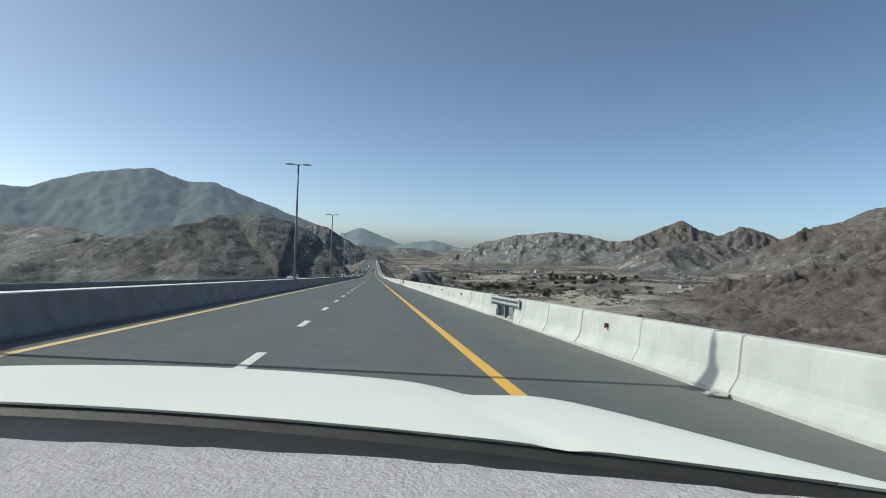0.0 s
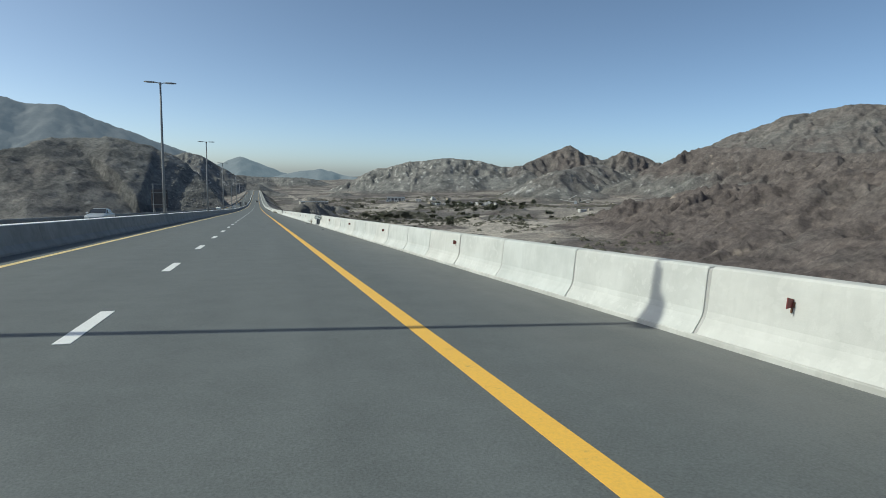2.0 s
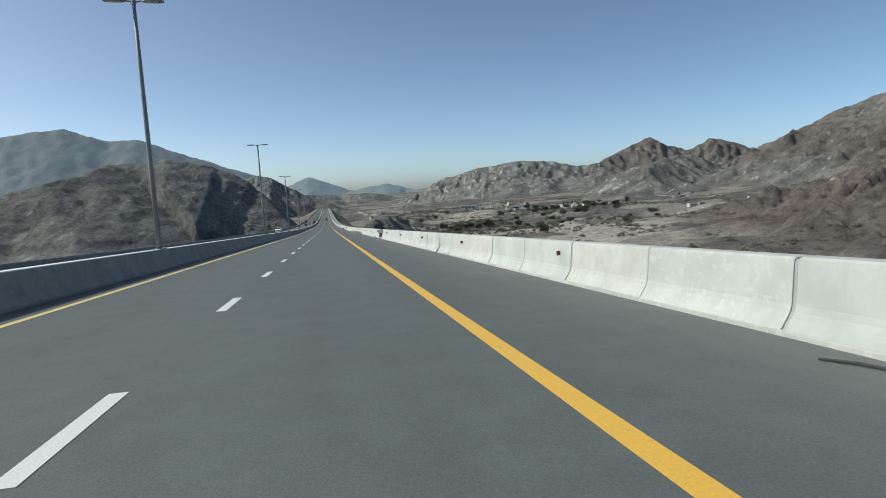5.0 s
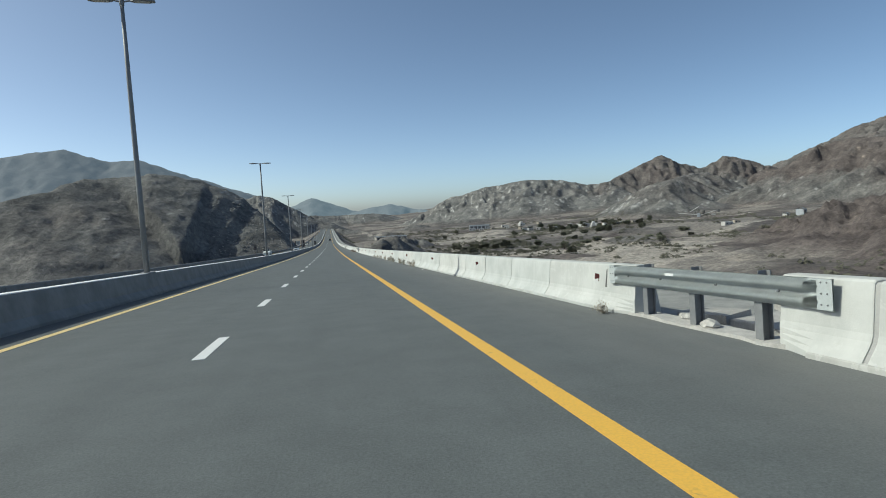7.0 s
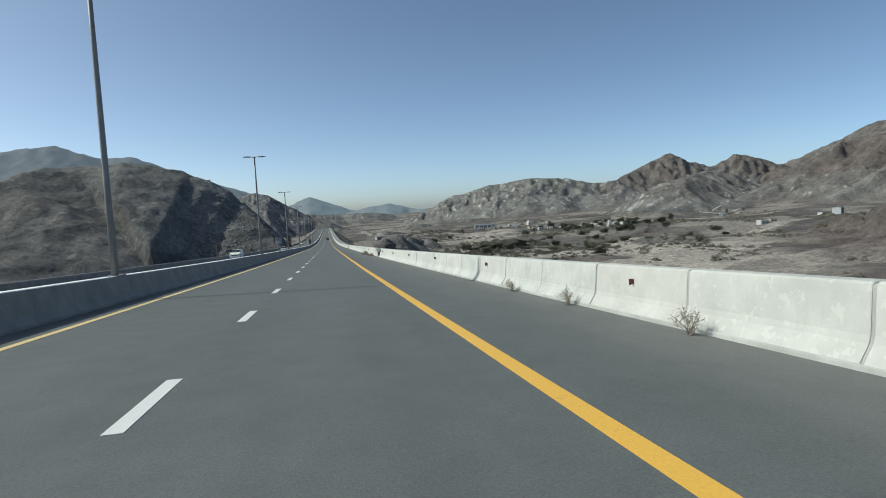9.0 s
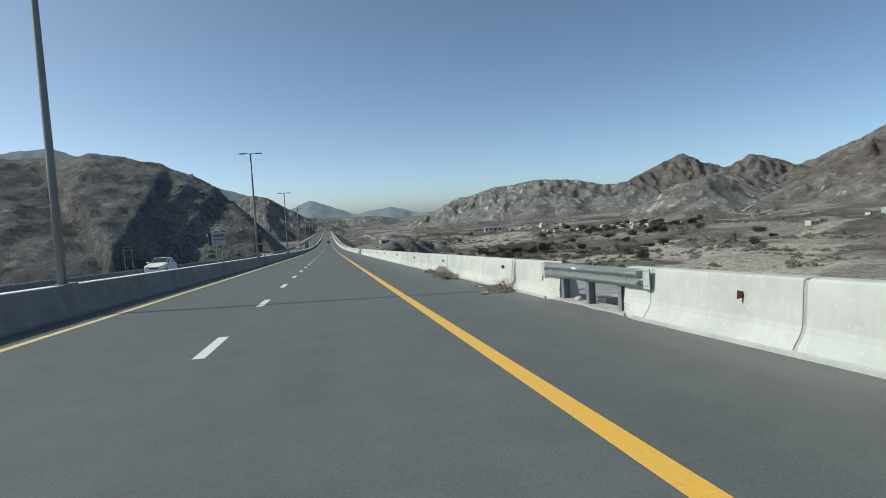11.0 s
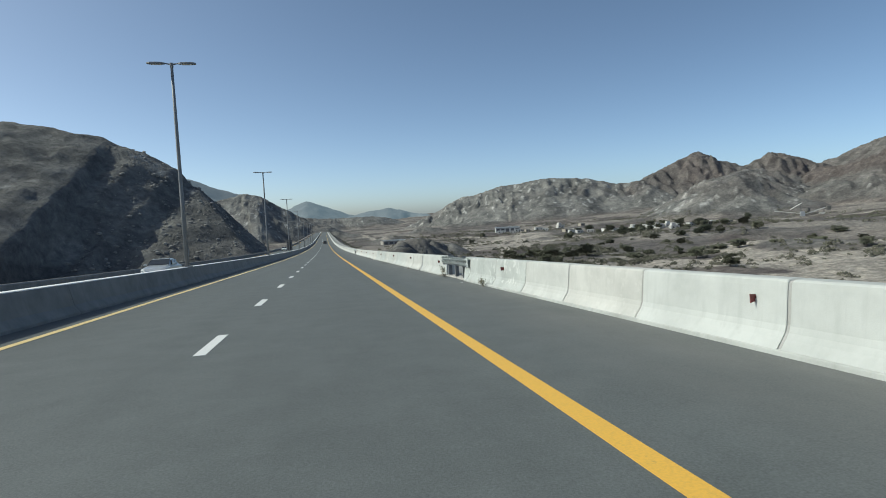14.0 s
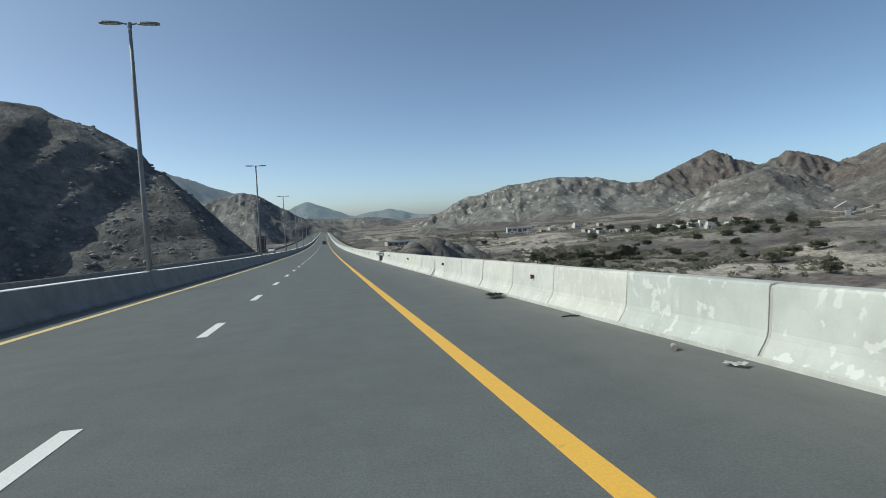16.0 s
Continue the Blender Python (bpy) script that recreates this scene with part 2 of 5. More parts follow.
def extrude_profile(verts, faces, profile, stations, closed=True):
    """Sweeps a closed profile of (x, z) along stations of (y, z offset)."""
    n, base = len(profile), len(verts)
    for y, dz in stations:
        verts += [(x, y, z + dz) for x, z in profile]
    for s in range(len(stations) - 1):
        for k in range(n if closed else n - 1):
            a, b = base + s * n + k, base + s * n + (k + 1) % n
            faces.append((a, b, b + n, a + n))
    if closed:
        faces.append(tuple(base + k for k in range(n))[::-1])
        faces.append(tuple(base + (len(stations) - 1) * n + k for k in range(n)))


# ---- the lie of the land ----
GRADE_AT = np.arange(-1600.0, 6000.0, 2.0)
GRADE = np.interp(GRADE_AT, [200, 250, 354, 700, 1400], [-0.0612, -0.0555, -0.0530, -0.0200, -0.0140])
LEVEL = np.concatenate([[0.0], np.cumsum(GRADE[1:] + GRADE[:-1])])
LEVEL -= np.interp(0.0, GRADE_AT, LEVEL)


def road_z(y):
    """Height of the carriageway: a steady descent that runs out into a long sag."""
    z = np.interp(y, GRADE_AT, LEVEL)
    return z if isinstance(y, np.ndarray) else float(z)


ROAD_END = 1350.0
X_LEFT_LINE, X_DASH, X_RIGHT_LINE = -5.5, -1.85, 1.80
X_RIGHT_FOOT, X_MEDIAN = 4.52, -6.88
LAND = 0.9026


def lattice(ix, iy, seed):
    h = (ix.astype(np.int64) * 374761393 + iy.astype(np.int64) * 668265263 + seed * 974634777) & 0x7FFFFFFF
    h = ((h ^ (h >> 13)) * 1274126177) & 0x7FFFFFFF
    return ((h ^ (h >> 16)) & 0xFFFF) / 65535.0 * math.tau


def wave(x, y, seed=0):
    """Gradient noise, about -1 to 1."""
    ix, iy = np.floor(x), np.floor(y)
    fx, fy = x - ix, y - iy
    u, v = fx * fx * fx * (fx * (fx * 6 - 15) + 10), fy * fy * fy * (fy * (fy * 6 - 15) + 10)
    tot = 0
    for dx in (0, 1):
        for dy in (0, 1):
            a = lattice(ix + dx, iy + dy, seed)
            d = np.cos(a) * (fx - dx) + np.sin(a) * (fy - dy)
            tot = tot + d * (u if dx else 1 - u) * (v if dy else 1 - v)
    return tot * 1.5


def fbm(x, y, size, octaves, seed=0, gain=0.5):
    s, a = 0, 1.0
    for o in range(octaves):
        s = s + a * wave(x / size, y / size, seed + o * 17)
        size, a = size / 2.03, a * gain
    return s


def ridged(x, y, size, octaves, seed=0, gain=0.52):
    s, a, w = 0, 1.0, 1.0
    for o in range(octaves):
        r = np.maximum(0, 1 - np.abs(wave(x / size, y / size, seed + o * 31))) ** 1.25
        s = s + a * r * w
        w = np.clip(r * 1.25, 0.3, 1)
        size, a = size / 2.1, a * gain
    return s


# each ridge: crest points, fall of its flanks, gully depth, brown, pale
RIDGES = [
    ("layered hill", [(255, 1680, -26), (326, 1660, 13), (430, 1634, 36), (525, 1601, 49), (605, 1569, 43), (668, 1539, 27), (705, 1520, 32)], 0.42, 0.48, 0.05, 0.42),
    ("peaks", [(705, 1520, 32), (800, 1547, 64), (884, 1541, 101), (930, 1522, 74), (968, 1507, 55), (1021, 1473, 86), (1055, 1451, 77), (1095, 1415, 52)], 0.5, 0.85, 0.50, 0.40),
    ("red ridge", [(1095, 1415, 46), (1032, 1330, 38), (955, 1160, 41), (890, 1045, 53), (818, 940, 64), (800, 870, 62), (790, 770, 56), (772, 660, 46), (746, 541, 42), (725, 470, 33), (700, 330, 34)], 0.5, 0.95, 0.74, 0.10),
    ("high pale mountain", [(1306, 1500, 99), (1368, 1355, 157), (1389, 1259, 187), (1441, 1116, 205), (1442, 1028, 196), (1460, 936, 165), (1480, 700, 129)], 0.45, 0.60, 0.40, 0.30),
    ("spur", [(530, 979, 6), (600, 1090, 15), (690, 1180, 25), (800, 1280, 37)], 0.44, 0.7, 0.3, 0.5),
    ("brown hill", [(262, 520, -50), (287, 503, -33), (311, 493, -25), (330, 436, -13), (345, 401, -2), (348, 354, 0), (350, 309, 7), (352, 271, 10), (350, 200, 13), (360, 60, 12)], 0.36, 0.66, 1.05, 0.0),
    ("dark left hill", [(-270, 500, -16), (-172, 543, 9), (-161, 552, 12), (-153, 572, 19.5), (-143, 588, 23), (-119, 590, 23.5), (-97, 594, 19), (-82, 597, 14), (-67, 595, 8.5), (-58, 593, 3), (-52, 592, -4), (-44, 600, -11), (-35, 600, -21), (-27, 602, -27)], 0.50, 0.10, 0.1, 0.10),
    ("left shoulder", [(-520, 700, -8), (-400, 690, 3), (-330, 660, 1), (-262, 600, -6)], 0.42, 0.5, 0.1, 0.3),
    ("left massif", [(-1500, 2100, 147), (-1291, 2257, 146), (-1139, 2382, 225), (-932, 2470, 265), (-779, 2500, 216), (-690, 2500, 221), (-478, 2560, 142), (-300, 2600, 76), (-180, 2700, 3)], 0.55, 0.6, 0.1, 0.0),
    ("middle left", [(-420, 1560, 22), (-241, 1660, 23), (-187, 1684, 41), (-140, 1689, 36), (-81, 1694, 0), (-30, 1700, -26)], 0.46, 0.18, 0.05, 0.35),
    ("far peak", [(-420, 4480, -8), (-311, 4485, 23), (-114, 4494, 102), (54, 4496, 41), (176, 4492, -7)], 0.4, 0.5, 0.0, 0.0),
    ("far hills", [(150, 3990, -26), (267, 3987, 4), (340, 3980, 8), (417, 3973, 24), (490, 3960, 3), (564, 3954, -18), (680, 3732, -36), (1000, 3500, -25)], 0.4, 0.5, 0.0, 0.0),
    ("low far left", [(-160, 2300, -25), (-60, 2350, -20), (60, 2400, -27), (150, 2380, -23), (230, 2420, -32)], 0.3, 0.2, 0.1, 0.2),
    ("brown foothill", [(348, 380, -8), (292, 418, -27), (240, 440, -40)], 0.24, 0.2, 1.0, 0.03),
    ("far knoll", [(-30, 1440, -60), (25, 1455, -48), (75, 1440, -57)], 0.35, 0.4, 0.2, 0.2),
    ("dark knoll", [(120, 1345, -57), (170, 1330, -46), (225, 1340, -52)], 0.35, 0.5, 0.1, 0.15),
    ("wadi knoll", [(62, 1180, -60), (95, 1190, -51), (140, 1185, -57)], 0.32, 0.4, 0.2, 0.1),
    ("long knoll", [(230, 1480, -50), (300, 1450, -42), (370, 1440, -45)], 0.32, 0.5, 0.15, 0.2),
    ("gravel mound", [(231, 618, -44), (252, 575, -42), (264, 545, -44)], 0.24, 0.3, 0.6, 0.0),
    ("low mound", [(290, 700, -42), (340, 665, -40.5), (390, 640, -39)], 0.18, 0.3, 0.8, 0.0),
    ("embankment mound", [(48, 655, -47), (46, 690, -38), (62, 725, -38.5), (84, 765, -42), (100, 800, -45)], 0.6, 1.0, 0.1, 0.0),
]


DISTANT = ("left massif", "far peak", "far hills")

# dirt tracks and sandy flats of the valley: middle line and half width
TRACKS = [([(330, 1150), (262, 1070), (192, 896), (150, 800), (118, 700)], 4.5), ([(75, 1465), (95, 1000), (124, 800)], 5.0), ([(150, 520), (200, 505), (250, 530)], 22.0), ([(130, 460), (190, 470)], 16.0),
          ([(200, 620), (320, 600), (420, 650)], 7.0), ([(420, 800), (520, 780)], 5.0), ([(200, 880), (300, 860), (420, 840)], 4.0), ([(100, 840), (180, 930)], 20.0),
          ([(140, 615), (190, 574), (235, 515)], 20.0), ([(140, 840), (205, 878), (270, 900)], 6.0), ([(200, 480), (230, 455)], 8.0),
          ([(250, 960), (205, 985), (162, 1024)], 7.0), ([(205, 985), (168, 880), (147, 781)], 7.0), ([(217, 617), (213, 572), (203, 552)], 6.0), ([(213, 578), (232, 563), (236, 540)], 7.0), ([(187, 565), (197, 516)], 9.0), ([(246, 947), (207, 922), (161, 787)], 8.0)]


def valley(x, y):
    yy = np.clip(y, -800, 1500)
    return -42 - 0.0085 * (yy - 700) + 0.045 * np.clip(x - 370, -420, 600) - np.clip(y - 1500, 0, 3000) * 0.002


def massing(x, y, far=False, full=True):
    """The plain bulk of the land: height, valley floor, distance from the crest, the way along it, and the ridge's depth, brown and pale."""
    base = valley(x, y) + fbm(x, y, 140, 4, 5) * 3.2
    sway = 2.5 + 9 * np.clip((np.hypot(x, y) - 700) / 500, 0, 1)
    wx, wy = x + fbm(x, y, 85, 3, 40) * sway, y + fbm(x, y, 85, 3, 70) * sway
    z, soft = base.copy(), 24.0 if far else 6.0
    along, start = np.zeros_like(x), 0.0
    uneven = fbm(x, y, 52, 3, 81) * 2.0
    kinds, none = [(base, np.full_like(x, 150.0), 0.6, 0.42, 0.0)], np.full_like(x, 1e9)
    for title, pts, fall, depth, rb, rp in RIDGES:
        if (title in DISTANT) != far:
            continue
        best, crest, run = none, np.zeros_like(x), np.zeros_like(x)
        for (ax, ay, az), (bx, by, bz) in zip(pts, pts[1:]):
            ex, ey = bx - ax, by - ay
            t = np.clip(((wx - ax) * ex + (wy - ay) * ey) / (ex * ex + ey * ey), 0, 1)
            d = np.hypot(wx - ax - t * ex, wy - ay - t * ey)
            near = d < best
            size = math.hypot(ex, ey)
            best, crest, run = np.where(near, d, best), np.where(near, az + t * (bz - az), crest), np.where(near, start + t * size, run)
            start += size
        crest = crest + uneven
        h = np.where(best < 900, crest - fall * (np.hypot(best, soft) - soft), -1e3)
        along = np.where(h > z, run, along)
        z = np.maximum(z, h)
        kinds.append((h, np.minimum(best, 150.0), depth, rb, rp))
    if not full:
        return z
    # where two ridges meet, their looks pass softly into one another
    tot, away, deep, br, pa = 0, 0, 0, 0, 0
    for h, best, depth, rb, rp in kinds:
        w = np.exp(np.maximum(h - z, -60) / 4.0)
        tot, away, deep, br, pa = tot + w, away + w * best, deep + w * depth, br + w * rb, pa + w * rp
    return z, base, away / tot, along, deep / tot, br / tot, pa / tot


def gullies(x, y, gx, gy, size, seed):
    """Furrows that run down the slope (gx, gy): -1 to 1, and how they lean across it."""
    m = np.hypot(gx, gy) + 1e-6
    sx, sy = -gy / m, gx / m
    px, py = x / size, y / size
    ix, iy = np.floor(px), np.floor(py)
    num, lean, den = 0, 0, 1e-6
    for dx in (-1, 0, 1):
        for dy in (-1, 0, 1):
            cx, cy = ix + dx, iy + dy
            a = lattice(cx, cy, seed) / math.tau
            vx, vy = px - cx - 0.25 - 0.5 * a, py - cy - 0.25 - 0.5 * ((a * 57.31) % 1.0)
            w = np.maximum(0, 1 - vx * vx - vy * vy) ** 3
            ph = (vx * sx + vy * sy) * math.tau * 1.8
            num, lean, den = num + np.cos(ph) * w, lean - np.sin(ph) * w, den + w
    c = num / den
    return 1 - 2 * (0.5 - 0.5 * np.clip(c, -1, 1)) ** 0.65, lean / den * math.tau * 1.8 / size * sx, lean / den * math.tau * 1.8 / size * sy


def terrain(x, y, far=False):
    """Height and the three colour masks of the land at arrays x, y."""
    tx, ty = x, y
    x, y = x / LAND, y / LAND
    z, base, away, along, deep, br, pa = massing(x, y, far)
    e = 5.0
    gx, gy = (massing(x + e, y, far, False) - z) / e, (massing(x, y + e, far, False) - z) / e
    rise = np.clip((z - base) / 14, 0, 1)
    steep = np.clip(np.hypot(gx, gy) / 0.45, 0, 1.2)
    spur, size, cut = 0, 170.0, np.zeros_like(x)
    # rock ribs stand high on a slope; smooth scree lies below them
    high = (z - base) / np.maximum(z - base + 0.48 * away, 1.0)
    high = np.clip((high - 0.30) / 0.28, 0, 1)
    floor = 0.32 + 0.9 * np.clip(br - 0.5, 0, 0.5)
    ribs = floor + (1 - floor) * high * high * (3 - 2 * high)
    for o, k in enumerate((0.036, 0.056, 0.062, 0.050, 0.040)):
        c, lx, ly = gullies(x, y, gx, gy, size, 900 + 13 * o)
        a = size * k * deep * steep * rise * np.clip(0.12 + away / (size * 0.3), 0, 1) * (ribs if o else 1.0)
        cut = cut + (c - 0.25) * a
        gx, gy = gx + lx * a, gy + ly * a
        spur = spur + c * (0.5, 0.7, 0.6, 0.4, 0.3)[o]
        size *= 0.5
    # rock ribs that run straight down from the crest
    bent = along + fbm(x, y, 60, 3, 520) * 9
    rib = ridged(bent, away * 0.2 + 300, 34, 4, 500, 0.55) - 1.2
    cut = cut + rib * 11.0 * deep * rise * (0.12 + 0.88 * high) * np.clip(0.15 + away / 22, 0, 1)
    crag = (ridged(x, y, 15, 4, 300, 0.65) - 1.55) * 2.3 * np.clip(1.25 - np.maximum(x - 700, 0) / 500, 0.25, 1) + fbm(x, y, 40, 3, 310) * 1.3
    z = z + cut + (0.0 if far else 1.0) * crag * rise * ribs * np.clip(away / 10, 0.3, 1) * np.clip(deep * 1.2, 0.22, 1.2) + fbm(x, y, 18, 3, 9) * 0.5
    if not far:
        # broken rock at the scale of a few metres, and faint level benches on the dark hill
        z = z + ((ridged(x, y, 7.0, 2, 350, 0.6) - 1.1) * (0.8 + 2.2 * np.clip((br - 0.85) / 0.1, 0, 1)) + fbm(x, y, 11, 2, 360) * 0.4) * rise * ribs
        bench = np.clip((0.2 - deep) / 0.08, 0, 1) * rise
        z = z + bench * 0.28 * np.sin(z * math.tau / 7.5 + 1.5 * fbm(x, y, 60, 2, 370))
    brown = np.clip(np.where(br > 0.8, br, br * (0.35 + 1.1 * high)) + fbm(x, y, 110, 4, 200) * 0.3 + fbm(x, y, 30, 3, 205) * 0.15 + 0.55 * np.clip(1 - (z - base) / 7, 0, 1), 0, 0.92 + 0.08 * (br > 0.8))
    pale = np.clip((fbm(x, y, 17, 4, 400, 0.75) + 0.35 * fbm(x, y, 120, 2, 420) + 0.12 * spur - 1.14 + pa) * 10.0, 0, 1) * (pa > 0.03) * rise * 0.95
    pale = pale * (1 - 0.85 * high * np.clip(br / 0.4, 0, 1))
    pale = np.maximum(pale, (0.07 + 0.08 * fbm(x, y, 34, 3, 430)) * (pa > 0.15) * rise * np.clip(1 - 1.6 * br, 0, 1))
    sand = np.clip(1 - (z - base) / 5, 0, 1) * np.clip(0.16 + fbm(x, y, 80, 5, 33) * 1.6, 0, 0.55)
    for line, half in TRACKS:
        for (ax, ay), (bx, by) in zip(line, line[1:]):
            ex, ey = bx - ax, by - ay
            q = np.clip(((x - ax) * ex + (y - ay) * ey) / (ex * ex + ey * ey), 0, 1)
            d = np.hypot(x - ax - q * ex, y - ay - q * ey) + fbm(x, y, 20, 2, 55) * half * 0.4
            sand = np.maximum(sand, np.clip((half - d) / 2.5 + 0.5, 0, 1) * np.clip((base + 16 - z) / 3, 0, 1))
    # cut down beside and under the carriageways
    x, y, z = tx, ty, z * LAND
    bed = road_z(np.clip(y, -600, ROAD_END)) - 1.6
    off = np.maximum(np.maximum(x - 8.5, -21.5 - x), 0)
    side = np.where(x > 0, bed + off * 0.9, bed + off * (0.62 + 0.5 * np.clip((y - 484) / 24, 0, 1)))
    low = np.where(x > 0, bed - off * 0.62, bed - off * 0.5)
    z = np.where(y < ROAD_END + 60, np.minimum(z, side), z)
    z = np.where(y < ROAD_END + 60, np.maximum(z, low), z)
    return z, brown, pale, sand


def graded(stops):
    out = []
    for (a, step), (b, _) in zip(stops, stops[1:]):
        out += list(np.arange(a, b, step))
    return np.array(out + [stops[-1][0]])


def sheet(name, xs, ys, mat, far=False):
    """A regular sheet of land; the far one keeps only what stands above the valley."""
    X, Y = np.meshgrid(xs, ys)
    z, brown, pale, sand = terrain(X.ravel(), Y.ravel(), far)
    nx, ny = len(xs), len(ys)
    i = (np.arange(ny - 1)[:, None] * nx + np.arange(nx - 1)[None, :]).ravel()
    quads = np.stack([i, i + 1, i + nx + 1, i + nx], 1)
    if far:
        proud = z > valley(X.ravel() / LAND, Y.ravel() / LAND) * LAND + 7
        quads = quads[proud[quads].any(1)]
        z = z - np.where(proud, 0, 12)
    co = np.stack([X.ravel(), Y.ravel(), z], 1)
    me = bpy.data.meshes.new(name)
    me.vertices.add(len(co))
    me.vertices.foreach_set("co", co.ravel())
    me.loops.add(quads.size)
    me.loops.foreach_set("vertex_index", quads.ravel().astype(np.int32))
    me.polygons.add(len(quads))
    me.polygons.foreach_set("loop_start", np.arange(0, quads.size, 4, dtype=np.int32))
    me.update(calc_edges=True)
    me.polygons.foreach_set("use_smooth", np.ones(len(quads), bool))
    for title, arr in (("brown", brown), ("pale", pale), ("sand", sand)):
        me.attributes.new(title, "FLOAT", "POINT").data.foreach_set("value", arr.astype(np.float32))
    me.materials.append(mat)
    me.validate()
    return new(name, me)


xs = graded([(-5200, 130), (-1700, 14), (-300, 1.9), (-14, 4), (12, 2.2), (420, 4.5), (1560, 60), (5200, 0)])
ys = graded([(-1500, 60), (-60, 8), (120, 2.2), (720, 4.5), (1760, 14), (2900, 45), (5300, 0)])
xs, ys = xs * LAND, ys * LAND
tagged(sheet("ground", xs, ys, M_GROUND), "bare grey and brown rocky mountains round a dry gravel valley", "ground", kind="structure")
# mountains two to five kilometres away, their haze put into the material
tagged(sheet("backdrop", np.arange(-1900, 0, 13.0) * LAND, np.arange(1750, 2800, 13.0) * LAND, M_PAINTED_HAZE, True), "pale mountain massif with blue-grey haze painted on", "backdrop", kind="structure")
tagged(sheet("backdrop", np.arange(-800, 1300, 18.0) * LAND, np.arange(3400, 4800, 24.0) * LAND, M_FAR_PAINTED_HAZE, True), "distant mountains with blue haze painted on at the end of the valley", "backdrop", kind="structure")

# ---- road ----
STATIONS = [(float(y), road_z(float(y))) for y in [*range(-60, 700, 5), *range(700, 1351, 10)]]


def strip(name, x0, x1, thick, mat, lift=0.0, parent=None, label="", stations=STATIONS):
    v, f = [], []
    extrude_profile(v, f, [(x0, lift), (x1, lift), (x1, lift - thick), (x0, lift - thick)], stations)
    return link(name, v, f, mat, parent, label)


road = tagged(strip("road", -7.0, 4.9, 0.9, M_ASPHALT), "grey asphalt carriageway of a two-lane highway running downhill", "road", kind="structure")
v, f = [], []
extrude_profile(v, f, [(-18.2, -0.42), (-7.0, -0.004), (-7.0, -0.9), (-18.2, -0.9)], STATIONS)
tagged(link("road_opposite", v, f, M_ASPHALT), "grey asphalt opposite carriageway behind the median barrier", "road", kind="structure")
tagged(strip("verge", 4.9, 8.6, 0.9, M_GREY_CONC, -0.12), "pale concrete ledge outside the roadside barrier", "verge", kind="structure")
strip("edge_line", X_RIGHT_LINE - 0.10, X_RIGHT_LINE + 0.10, 0.003, M_YELLOW, 0.005, road, "yellow edge line")
strip("edge_line", X_LEFT_LINE - 0.09, X_LEFT_LINE + 0.09, 0.003, M_PALE_YELLOW, 0.005, road, "faded cream-yellow edge line")
strip("edge_line", -17.2, -17.05, 0.003, M_YELLOW, -0.375, road, "yellow edge line")


def between(anchors, step):
    """Places from anchor to anchor, evenly parted at about the given step."""
    out = [anchors[0]]
    for a, b in zip(anchors, anchors[1:]):
        n = max(1, round((b - a) / step))
        out += [a + (b - a) * k / n for k in range(1, n + 1)]
    return out


def dash_mesh():
    return box(bmesh.new(), (-0.085, -0.95, -0.02), (0.085, 0.95, 0.0))


DASHES = [9.0 + 6.843 * k for k in range(-5, 130)]
first = part("lane_dash", dash_mesh(), M_WHITE_LINE, road, "white lane dash")
for k, y in enumerate(DASHES):
    ob = first if k == 0 else new("lane_dash", first.data)
    ob.parent = road
    slope = math.atan(road_z(y + 1) - road_z(y))
    ob.matrix_world = pose(X_DASH, y, road_z(y) + 0.006, math.degrees(slope), 0, 0)
for k, y in enumerate(between([-20, 700], 12.0)):
    ob = new("lane_dash", first.data)
    ob.parent = road
    ob.matrix_world = pose(-12.4, y, road_z(y) - 0.195, math.degrees(math.atan(road_z(y + 1) - road_z(y))), 2.1, 0)

# ---- roadside barrier ----
GAPS = [(18.3, 20.9), (87.3, 90.0), (155.9, 158.8), (248.0, 250.6), (326.9, 329.8), (398.6, 401.4)]
JOINTS = [[-40, 9.4, 12.2, 17.1, 18.3], [20.9, 29.6, 32.3, 40.05, 42.8, 47.5, 50.2, 52.9, 60.4, 63.2, 68.0, 70.8, 73.4, 78.6, 83.9, 87.3], [90.0, 93.6, 96.4, 101.1, 103.8, 106.6, 109.3, 154.8, 155.9], [158.8, 162.4, 165.1, 170.3, 177.7, 180.5, 183.4, 188.0, 190.8, 193.6, 244.4, 247.2, 248.0],
          [250.6, 253.8, 256.6, 259.4, 262.2, 266.75, 269.55, 272.25, 275.0, 279.6, 282.5, 285.2, 289.8, 292.5, 295.1, 297.8, 302.7, 305.5, 310.4, 312.75, 315.55, 318.25, 323.2, 326.1, 326.9], [329.8, 335.7, 338.6, 341.35, 344.0, 348.6, 351.4, 358.7, 361.5, 364.3, 366.8, 398.6], [401.4, 700.0]]
JERSEY = [(0.01, 0.0), (0.01, 0.05), (0.045, 0.105), (0.09, 0.165), (0.128, 0.23), (0.15, 0.30), (0.16, 0.40), (0.19, 0.70), (0.20, 0.762), (0.225, 0.785), (0.275, 0.79), (0.40, 0.79), (0.44, 0.785), (0.46, 0.762), (0.60, 0.0)]


